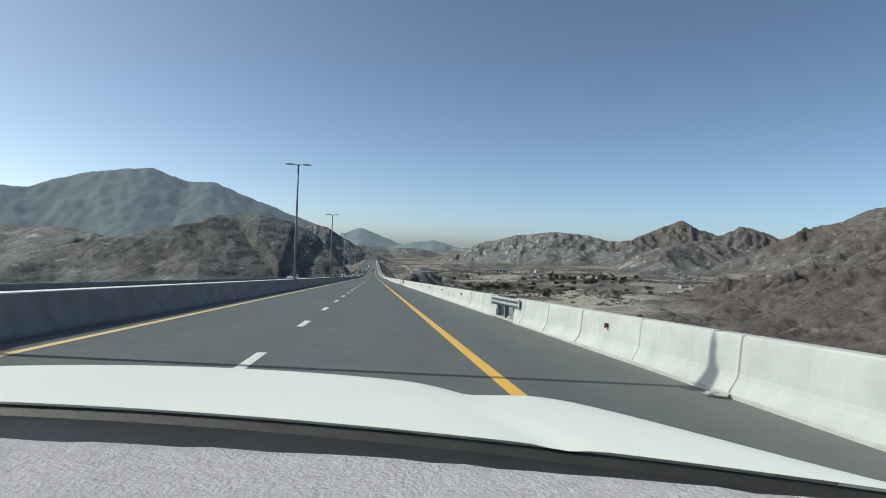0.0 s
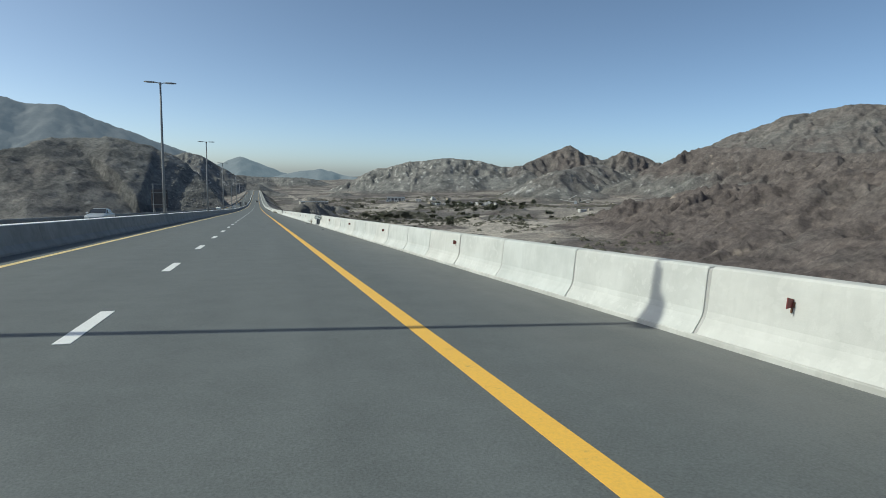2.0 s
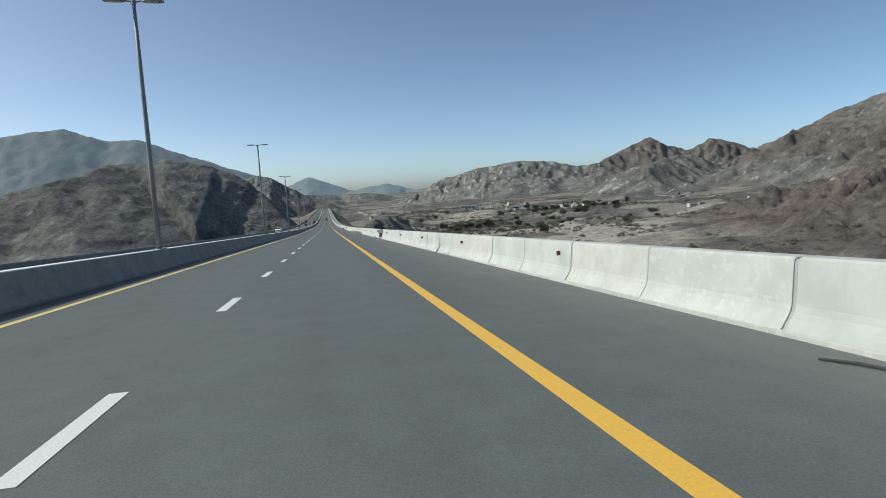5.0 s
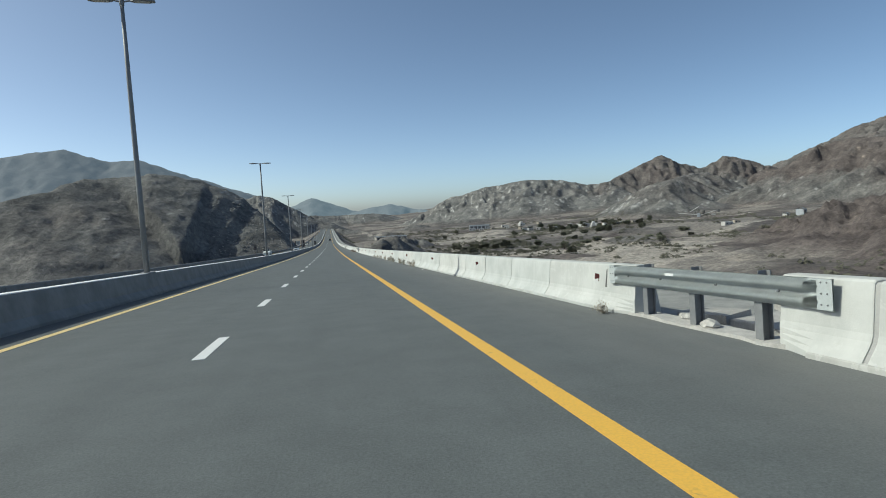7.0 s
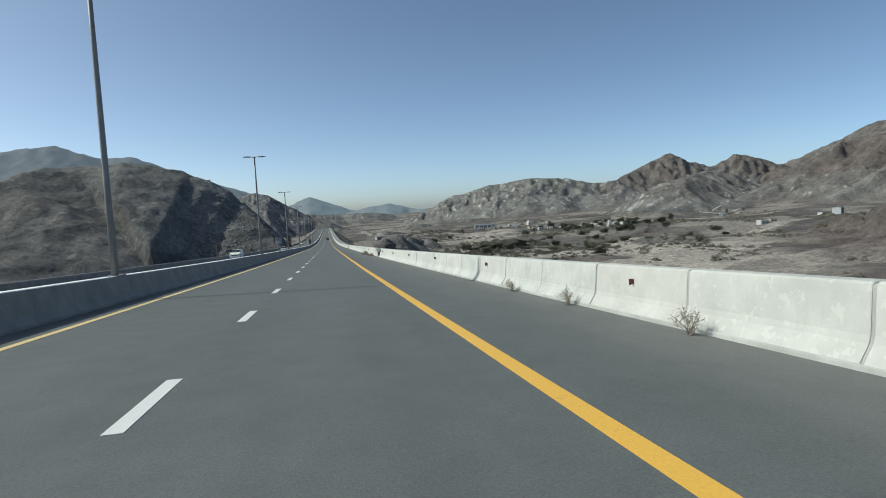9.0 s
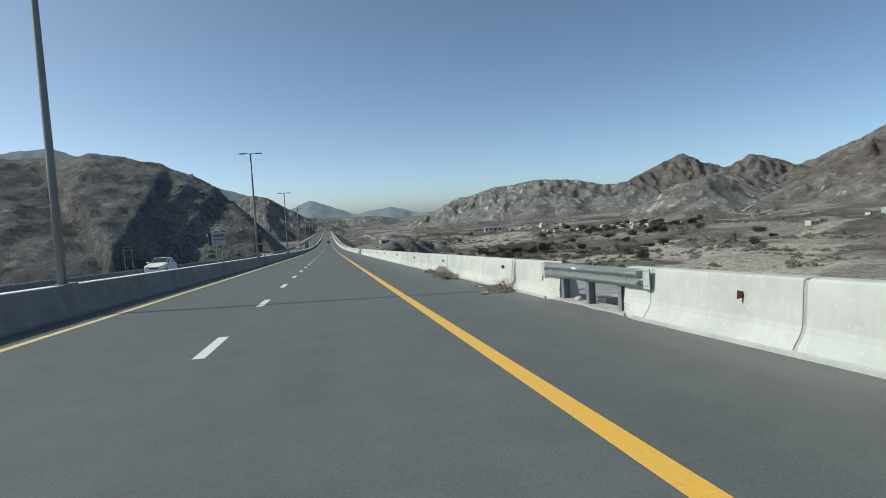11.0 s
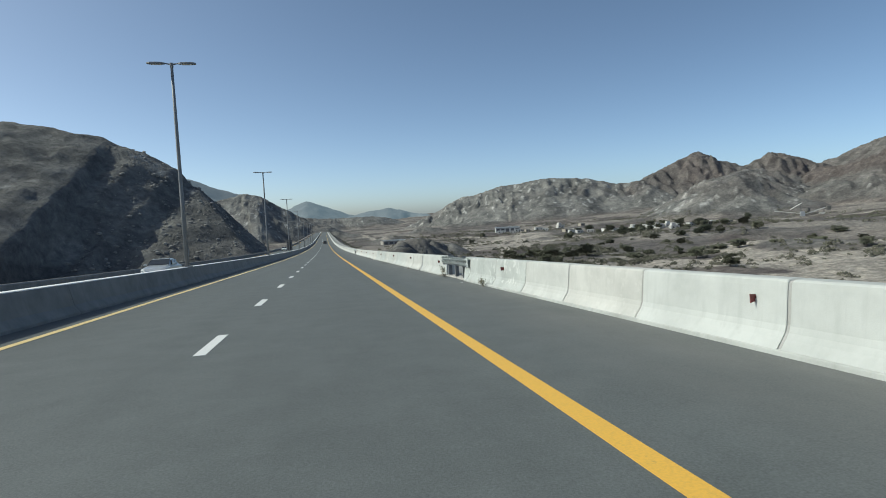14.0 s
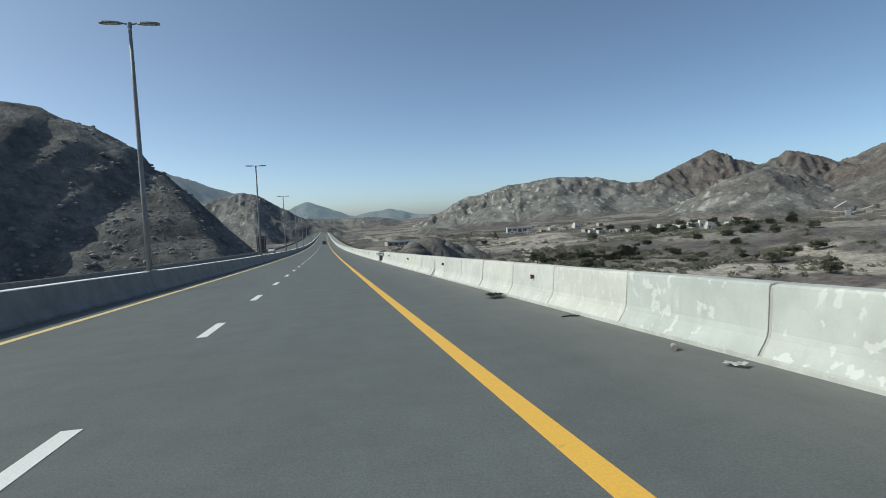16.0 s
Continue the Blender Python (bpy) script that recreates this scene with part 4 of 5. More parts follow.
for s in (-1, 1):
    part("post", tube(bmesh.new(), [(s * 0.2, 0.05, 0.75), (s * 0.2, 0.05, 2.7)], [0.038, 0.038], 8), M_POLE, board)
board.matrix_world = pose(X_MEDIAN, 277.7, road_z(277.7), 0, 0, 16) @ Matrix.Diagonal((0.84, 1, 1, 1))

# ---- vehicles ----
M_CAR_WHITE = worn("white_car_paint", (0.80, 0.80, 0.745), (0.74, 0.74, 0.69), 1.5, 25, 0.5, 0, 0.03, 0.002)
M_CAR_SILVER = worn("silver_car_paint", (0.55, 0.57, 0.58), (0.50, 0.52, 0.53), 1.5, 25, 0.3, 0.5, 0.03, 0.002)
M_CAR_DARK = worn("dark_car_paint", (0.05, 0.05, 0.055), (0.035, 0.035, 0.04), 1.5, 25, 0.3, 0.2, 0.03, 0.002)
M_GLASS = plain("dark_window_glass", (0.03, 0.035, 0.04), 0.08)
M_TYRE = worn("tyre_rubber", (0.035, 0.035, 0.035), (0.02, 0.02, 0.02), 6, 60, 0.85)
M_RIM = worn("alloy_rim", (0.5, 0.5, 0.5), (0.35, 0.35, 0.36), 6, 40, 0.35, 0.8)
M_BLACK = worn("black_plastic", (0.045, 0.045, 0.047), (0.025, 0.025, 0.027), 5, 60, 0.6, 0, 0.3, 0.003)
M_RED_LAMP = plain("tail_lamp_red", (0.35, 0.02, 0.02), 0.2)
M_CLEAR_LAMP = plain("headlamp_glass", (0.6, 0.62, 0.63), 0.15)
M_PLATE = plain("plate_white", (0.7, 0.7, 0.68), 0.4)


def wheel(parent, x, y, r, side):
    w = part("wheel", tube(bmesh.new(), [(x - side * 0.10, y, r), (x - side * 0.09, y, r), (x + side * 0.07, y, r), (x + side * 0.08, y, r)], [r * 0.85, r, r, r * 0.85], 20), M_TYRE, parent, "black rubber tyre")
    part("rim", tube(bmesh.new(), [(x + side * 0.07, y, r), (x + side * 0.085, y, r), (x + side * 0.075, y, r)], [r * 0.66, r * 0.62, r * 0.2], 16), M_RIM, w, "grey alloy rim")
    for k in range(5):
        a = k * math.tau / 5
        part("spoke", tube(bmesh.new(), [(x + side * 0.09, y, r), (x + side * 0.088, y + math.cos(a) * r * 0.6, r + math.sin(a) * r * 0.6)], [0.035, 0.028], 5), M_RIM, w)


def shell(sections, half, sides=7):
    """A body lofted along y from (y, floor z, waist z, top z, waist half width, top half width)."""
    bm = bmesh.new()
    rows = []
    for y, z0, zw, zt, hw, ht in sections:
        pts = [(hw * 0.93, z0), (hw, z0 + (zw - z0) * 0.35), (hw, zw - 0.06), (hw * 0.965, zw), (ht, zt - 0.05 * (zt > zw + 0.05)), (ht * 0.86, zt)]
        rows.append([bm.verts.new((x, y, z)) for x, z in pts] + [bm.verts.new((-x, y, z)) for x, z in pts[::-1]])
    n = len(rows[0])
    for a, b in zip(rows, rows[1:]):
        for k in range(n):
            bm.faces.new((a[k], b[k], b[(k + 1) % n], a[(k + 1) % n]))
    bm.faces.new(rows[0])
    bm.faces.new(rows[-1][::-1])
    es = [e for e in bm.edges if len(e.link_faces) == 2 and e.calc_face_angle(0) > 0.5]
    bmesh.ops.bevel(bm, geom=es, offset=0.035, segments=2, affect="EDGES", profile=0.6)
    return bm


def quad(pts, thick, mat, name, parent, label=""):
    bm = bmesh.new()
    f = bm.faces.new([bm.verts.new(p) for p in pts])
    bm.normal_update()
    n = f.normal.copy()
    for w in bm.verts:
        w.co -= n * thick * 1.6
    thick *= 3.2
    ex = bmesh.ops.extrude_face_region(bm, geom=[f])
    for w in [g for g in ex["geom"] if isinstance(g, bmesh.types.BMVert)]:
        w.co += n * thick
    return part(name, bm, mat, parent, label)


def saloon(paint, label, suv=False):
    """A parked saloon or hatchback; its nose points to +y."""
    ob = tagged(new("car"), label, "car")
    up = 0.22 if suv else 0.0
    sec = [(-2.25, 0.38, 0.78 + up, 0.86 + up, 0.76, 0.70), (-2.10, 0.26, 0.90 + up, 0.98 + up, 0.86, 0.74), (-1.45, 0.24, 0.94 + up, 1.02 + up, 0.89, 0.74),
           (0.85, 0.24, 0.92 + up, 0.98 + up, 0.89, 0.74), (1.95, 0.26, 0.78 + up, 0.82 + up, 0.84, 0.70), (2.22, 0.36, 0.60 + up, 0.66 + up, 0.74, 0.62)]
    part("body", shell(sec, 0.9), paint, ob, smooth=False)
    cab = [(-1.95 if suv else -1.75, 0.90 + up, 0.95 + up, 1.00 + up, 0.78, 0.70), (-1.55 if suv else -1.05, 0.90 + up, 0.96 + up, 1.42 + up, 0.79, 0.60), (0.05, 0.90 + up, 0.96 + up, 1.46 + up, 0.79, 0.60), (0.95, 0.90 + up, 0.95 + up, 0.98 + up, 0.78, 0.68)]
    part("cabin", shell(cab, 0.8), paint, ob)
    t, y0 = 1.40 + up, (-1.50 if suv else -1.0)
    quad([(0.60, 0.13, t - 0.02), (-0.60, 0.13, t - 0.02), (-0.68, 0.85, 1.02 + up), (0.68, 0.85, 1.02 + up)], 0.03, M_GLASS, "windscreen", ob, "dark tinted glass")
    quad([(-0.58, y0 - 0.08, t - 0.04), (0.58, y0 - 0.08, t - 0.04), (0.66, y0 - 0.55, 1.04 + up), (-0.66, y0 - 0.55, 1.04 + up)], 0.05, M_GLASS, "rear_window", ob, "dark tinted glass")
    for s in (-1, 1):
        for ya, yb in ((-0.42, 0.45), (y0 + 0.02, -0.50)):
            p = [(s * 0.785, ya, 1.00 + up), (s * 0.785, yb, 1.00 + up), (s * 0.645, yb if yb < 0 else 0.10, t - 0.06), (s * 0.645, ya, t - 0.06)]
            quad(p if s < 0 else p[::-1], 0.03, M_GLASS, "side_window", ob, "dark tinted glass")
        part("mirror", box(bmesh.new(), (min(s * 0.86, s * 1.04), 0.45, 0.98 + up), (max(s * 0.86, s * 1.04), 0.62, 1.12 + up), 0.03), paint, ob)
        part("headlight", box(bmesh.new(), (min(s * 0.45, s * 0.74), 2.05, 0.62 + up), (max(s * 0.45, s * 0.74), 2.19, 0.74 + up), 0.03), M_CLEAR_LAMP, ob, "clear headlamp glass")
        part("tail_light", box(bmesh.new(), (min(s * 0.5, s * 0.77), -2.27, 0.72 + up), (max(s * 0.5, s * 0.77), -2.15, 0.86 + up), 0.02), M_RED_LAMP, ob, "red tail lamp glass")
        for y in (-1.38, 1.38):
            wheel(ob, s * 0.80, y, 0.33 + up * 0.2, s)
    part("grille", box(bmesh.new(), (-0.40, 2.15, 0.48 + up), (0.40, 2.245, 0.60 + up), 0.02), M_BLACK, ob, "black grille")
    part("bumper", box(bmesh.new(), (-0.78, 2.05, 0.30), (0.78, 2.26, 0.46 + up * 0.5), 0.05), paint, ob)
    part("number_plate", box(bmesh.new(), (-0.24, -2.30, 0.55 + up), (0.24, -2.26, 0.66 + up), 0.005), M_PLATE, ob, "plain pale plate")
    return ob


def on_opposite(x, y):
    return road_z(y) - 0.004 - (-7.0 - x) * 0.0371


c = saloon(M_CAR_WHITE, "white hatchback facing uphill on the opposite carriageway", True)
c.matrix_world = pose(-15.4, 295.8, on_opposite(-15.4, 295.8), 3, 0, 180)
c = saloon(M_CAR_SILVER, "silver saloon facing uphill on the opposite carriageway")
c.matrix_world = pose(-11.6, 351.3, on_opposite(-11.6, 351.3), 3, 0, 180)
c = saloon(M_CAR_SILVER, "pale silver saloon on the opposite carriageway beside the parapet")
c.matrix_world = pose(-14.6, 105.5, on_opposite(-14.6, 105.5), 3, 0, 180)
c = saloon(M_CAR_DARK, "dark car far down the highway in the outer lane", True)
c.matrix_world = pose(-0.2, 610.9, road_z(610.9) + 0.004, -2.8, 0, 0)
c = saloon(M_CAR_WHITE, "white car far up the opposite carriageway")
c.matrix_world = pose(-14.8, 520.8, on_opposite(-14.8, 520.8), 2.9, 0, 180)


# the white car that the drive begins in, standing in the outer lane with its bonnet ahead
def own_car():
    ob = tagged(new("white_car"), "white car with a broad bonnet and a pale fabric dashboard mat", "car")
    xc = -0.35
    cols = [-1.35 + 2.06 * i / 72 for i in range(73)]

    def edge(x):
        """Front rim of the bonnet: a broad raised middle, then the wing curving back."""
        if x < 0.245:
            return 1.70 - (0.31 if x > -0.7 else 0.4) * (x + 0.7) ** 2 - 4.0 * max(0, x - 0.07) ** 2
        return 1.325 - 5.0 * max(0, x - 0.36) ** 2

    def cowl(x):
        return min(1.09 - 0.13 * (x + 0.75) - 0.145 * (x + 0.75) ** 2, 1.10)

    def mat_edge(x):
        return 0.725 - 0.13 * (x + 0.48) - 0.11 * (x + 0.48) ** 2

    bm = bmesh.new()
    rows = []
    for j in range(13):
        k = j / 12
        # a shallow crease parts the raised middle from the wing
        rows.append([bm.verts.new((x, cowl(x) + max(0.012, edge(x) - cowl(x)) * k, 1.13 - 0.03 * k * k + 0.012 * k * (1 - k) - 0.006 * math.exp(-((x - 0.30 + 0.25 * k) / 0.03) ** 2) * (1 - k))) for x in cols])
    for drop, out in ((0.012, 0.012), (0.05, 0.025), (0.16, 0.03)):
        rows.append([bm.verts.new((x, cowl(x) + max(0.012, edge(x) - cowl(x)) + out, 1.10 - drop)) for x in cols])
    for a, b in zip(rows, rows[1:]):
        for i in range(len(cols) - 1):
            bm.faces.new((a[i], a[i + 1], b[i + 1], b[i]))
    part("bonnet", bm, M_CAR_WHITE, ob, "white painted bonnet", smooth=True)
    wide = [-1.35 + 2.3 * i / 60 for i in range(61)]
    bm = bmesh.new()
    rows = [[bm.verts.new((x, cowl(x) + 0.006 - (cowl(x) - mat_edge(x)) * q, z)) for x in wide] for q, z in ((0.0, 1.124), (0.06, 1.108), (0.35, 1.112), (0.62, 1.118))]
    for p, q in zip(rows, rows[1:]):
        for i in range(len(wide) - 1):
            bm.faces.new((p[i], p[i + 1], q[i + 1], q[i]))
    bmesh.ops.solidify(bm, geom=bm.faces[:], thickness=0.02)
    part("cowl", bm, worn("cowl_plastic", (0.085, 0.085, 0.092), (0.055, 0.055, 0.06), 9, 120, 0.5, 0, 0.4, 0.003), ob, "dark grey plastic cowl below the windscreen")
    bm = bmesh.new()
    rows = [[bm.verts.new((x, cowl(x) - (cowl(x) - mat_edge(x)) * q, z)) for x in wide] for q, z in ((0.60, 1.090), (0.80, 1.094), (1.0, 1.120))]
    for p, q in zip(rows, rows[1:]):
        for i in range(len(wide) - 1):
            bm.faces.new((p[i], p[i + 1], q[i + 1], q[i]))
    bmesh.ops.solidify(bm, geom=bm.faces[:], thickness=0.02)
    part("windscreen_seal", bm, M_BLACK, ob, "black seal along the foot of the windscreen")
    bm = bmesh.new()
    rows = []
    for k in [i / 24 for i in range(25)]:
        row = []
        for x in wide:
            y = mat_edge(x) - 0.60 * k
            fuzz = 0.0035 * noise.noise(Vector((x * 60, y * 60, 0))) + 0.002 * noise.noise(Vector((x * 17, y * 17, 4)))
            row.append(bm.verts.new((x, y, (1.172 if k else 1.150) - 0.02 * k - 0.16 * max(0, k - 0.6) ** 2 + fuzz)))
        rows.append(row)
    for p, q in zip(rows, rows[1:]):
        for i in range(len(p) - 1):
            bm.faces.new((p[i], p[i + 1], q[i + 1], q[i]))
    bmesh.ops.solidify(bm, geom=bm.faces[:], thickness=0.03)
    part("dashboard_mat", bm, worn("dash_fabric", (0.98, 0.94, 0.97), (0.74, 0.69, 0.74), 60, 150, 0.95, 0, 0.8, 0.006), ob, "pale pinkish grey fleecy dashboard mat", smooth=True)
    for s in (-1, 1):
        part("side_panel", box(bmesh.new(), (xc + s * 1.0 - 0.05, -2.6, 0.35), (xc + s * 1.0 + 0.05, 0.60, 0.95), 0.05), M_CAR_WHITE, ob)
        part("wing", box(bmesh.new(), (xc + s * 0.94 - 0.06, 0.60, 0.42), (xc + s * 0.94 + 0.06, 0.95, 0.92), 0.05), M_CAR_WHITE, ob)
        for y in (-1.75, 1.15):
            wheel(ob, xc + s * 0.86, y, 0.36, s)
        part("pillar", tube(bmesh.new(), [(xc + s * 1.0, 0.35, 0.95), (xc + s * 0.76, -0.2, 1.74)], [0.05, 0.045], 8), M_CAR_WHITE, ob)
        part("pillar", tube(bmesh.new(), [(xc + s * 0.96, -2.5, 1.0), (xc + s * 0.74, -2.2, 1.74)], [0.06, 0.05], 8), M_CAR_WHITE, ob)
    part("front_bumper", box(bmesh.new(), (xc - 0.9, 1.30, 0.35), (xc + 0.9, 1.66, 0.86), 0.10), M_CAR_WHITE, ob)
    part("tail", box(bmesh.new(), (xc - 0.98, -2.72, 0.38), (xc + 0.98, -2.55, 1.05), 0.06), M_CAR_WHITE, ob)
    part("roof", box(bmesh.new(), (xc - 0.76, -2.3, 1.74), (xc + 0.76, -0.1, 1.79), 0.02), M_CAR_WHITE, ob)
    part("floor_pan", box(bmesh.new(), (xc - 0.92, -2.55, 0.32), (xc + 0.92, 1.5, 0.40), 0.02), M_BLACK, ob, "black floor pan")
    ob.matrix_world = pose(0, 0, 0.0, -3.44, 0, 0)
    return ob


own_car()

# ---- weeds and litter along the shoulder ----
M_TWIG = worn("dry_twig", (0.38, 0.34, 0.28), (0.24, 0.21, 0.17), 12, 80, 0.9)
M_DRY_LEAF = worn("dry_leaf", (0.44, 0.40, 0.33), (0.29, 0.26, 0.21), 9, 60, 0.9, vary=0.2)
M_WEED_LEAF = worn("weed_leaf", (0.16, 0.17, 0.10), (0.09, 0.10, 0.06), 9, 60, 0.85, vary=0.2)


def weed(x, y, h, spread, leaf_mat, seed, label, leaves=160, stems=16):
    r = random.Random(seed)
    ob = tagged(new("weed"), label, "weed", "weeds along the barrier")
    bm, tips = bmesh.new(), []
    for _ in range(stems):
        a, t = r.uniform(0, math.tau), r.uniform(0.15, 1.0)
        p = Vector((r.uniform(-0.04, 0.04), r.uniform(-0.04, 0.04), 0))
        d = Vector((math.cos(a) * t * spread, math.sin(a) * t * spread * 1.25, h * r.uniform(0.55, 1.0) * (1.1 - 0.4 * t)))
        d.x = -abs(d.x) * 0.9 if r.random() < 0.7 else d.x * 0.25
        path = [p, p + d * 0.35 + Vector((r.uniform(-.03, .03), r.uniform(-.03, .03), 0.02)), p + d * 0.7, p + d]
        tube(bm, path, [0.006, 0.005, 0.004, 0.002], 4, False)
        for q in (0.5, 0.65, 0.8):
            b = p + d * q
            e = b + Vector((r.uniform(-.12, .12), r.uniform(-.12, .12), r.uniform(0.02, .12))) * (h / 0.5)
            tube(bm, [b, e], [0.003, 0.0015], 3, False)
            tips += [b, e, (b + e) / 2]
        tips += [p + d, p + d * 0.85]
    part("stem", bm, M_TWIG, ob, "dry brown twigs")
    bm = bmesh.new()
    for _ in range(leaves):
        c = r.choice(tips) + Vector((r.gauss(0, .03), r.gauss(0, .03), r.gauss(0, .03)))
        u = Vector((r.gauss(0, 1), r.gauss(0, 1), r.gauss(0, 1))).normalized() * r.uniform(0.010, 0.024)
        w = u.orthogonal().normalized() * r.uniform(0.006, 0.012)
        bm.faces.new([bm.verts.new(c + q) for q in (-u, w, u, -w)])
    part("leaves", bm, leaf_mat, ob)
    ob.location = (x, y, road_z(y))
    return ob


DRY = "dry straggly weed growing at the foot of the barrier"
GREENISH = "grey-green straggly weed at the foot of the barrier"
for k, (x, y, h, sp, lm, lb) in enumerate([
        (4.40, 91.56, 0.55, 0.42, M_DRY_LEAF, DRY), (4.42, 181.53, 0.42, 0.34, M_DRY_LEAF, DRY), (4.40, 182.79, 0.40, 0.30, M_DRY_LEAF, DRY), (4.40, 185.58, 0.42, 0.26, M_WEED_LEAF, GREENISH),
        (4.42, 187.55, 0.36, 0.26, M_DRY_LEAF, DRY), (4.42, 187.90, 0.45, 0.26, M_DRY_LEAF, DRY), (4.41, 191.54, 0.38, 0.28, M_WEED_LEAF, GREENISH), (4.40, 192.35, 0.45, 0.32, M_DRY_LEAF, DRY),
        (4.42, 193.25, 0.50, 0.34, M_DRY_LEAF, DRY), (4.40, 194.7, 0.34, 0.22, M_WEED_LEAF, GREENISH), (4.36, 197.14, 0.42, 0.3, M_DRY_LEAF, DRY), (4.36, 201.12, 0.42, 0.32, M_DRY_LEAF, DRY),
        (4.36, 204.83, 0.36, 0.28, M_DRY_LEAF, DRY), (4.36, 208.19, 0.36, 0.30, M_DRY_LEAF, DRY), (4.38, 159.29, 0.20, 0.26, M_DRY_LEAF, DRY), (4.44, 323.7, 0.30, 0.18, M_WEED_LEAF, GREENISH),
        (4.62, 330.22, 0.42, 0.28, M_WEED_LEAF, GREENISH), (4.42, 329.0, 0.18, 0.3, M_DRY_LEAF, DRY), (4.30, 258.76, 0.26, 0.34, M_DRY_LEAF, DRY), (4.38, 253.33, 0.50, 0.34, M_DRY_LEAF, DRY)]):
    weed(x, y, h, sp, lm, k + 1, lb, leaves=210 if h > 0.3 else 130)


M_HEAP = worn("brown_dry_grass", (0.29, 0.235, 0.19), (0.17, 0.138, 0.112), 9, 60, 0.95)


def heap(x, y, w, l, h, seed):
    """A low drift of blown dry grass."""
    r = random.Random(seed)
    bm = bmesh.new()
    for _ in range(1300):
        a, q = r.uniform(0, math.tau), math.sqrt(r.random())
        px, py = math.cos(a) * q * w, math.sin(a) * q * l
        z = r.random() * h * (1 - q * q * 0.85)
        d = Vector((r.gauss(0, 1), r.gauss(0, 1), r.gauss(0, 0.5))).normalized() * r.uniform(0.04, 0.12)
        s = d.orthogonal().normalized() * 0.004
        c = Vector((px, py, max(0.01, z)))
        bm.faces.new([bm.verts.new(c + q2) for q2 in (-d - s, d - s, d + s, -d + s)])
    ob = tagged(part("tumbleweed", bm, M_HEAP), "brown dry tumbleweed blown against the barrier", "tumbleweed", "tumbleweeds at the barrier")
    ob.location = (x, y, road_z(y))


heap(4.12, 260.51, 0.36, 0.95, 0.46, 3)
heap(4.24, 259.55, 0.2, 0.32, 0.2, 4)
heap(4.25, 264.01, 0.2, 0.4, 0.14, 5)
heap(4.20, 253.42, 0.3, 0.55, 0.18, 6)
M_PAPER = worn("litter_paper", (0.72, 0.72, 0.70), (0.55, 0.55, 0.54), 12, 60, 0.8)
M_LITTER_DARK = worn("litter_rubber", (0.06, 0.06, 0.062), (0.03, 0.03, 0.032), 12, 60, 0.8)
M_CAN = worn("litter_can", (0.45, 0.42, 0.38), (0.25, 0.2, 0.18), 12, 60, 0.5, 0.4)
M_LITTER_RED = worn("litter_red", (0.35, 0.07, 0.06), (0.25, 0.05, 0.05), 12, 60, 0.6)


def crumple(w, l, h, seed):
    bm = bmesh.new()
    n = 5
    g = [[bm.verts.new((w * (i / n - 0.5), l * (j / n - 0.5), h * (0.5 + 0.5 * noise.noise(Vector((i * 0.7 + seed, j * 0.8, seed)))) + 0.004)) for i in range(n + 1)] for j in range(n + 1)]
    for j in range(n):
        for i in range(n):
            bm.faces.new((g[j][i], g[j][i + 1], g[j + 1][i + 1], g[j + 1][i]))
    bmesh.ops.solidify(bm, geom=bm.faces[:], thickness=0.004)
    return bm


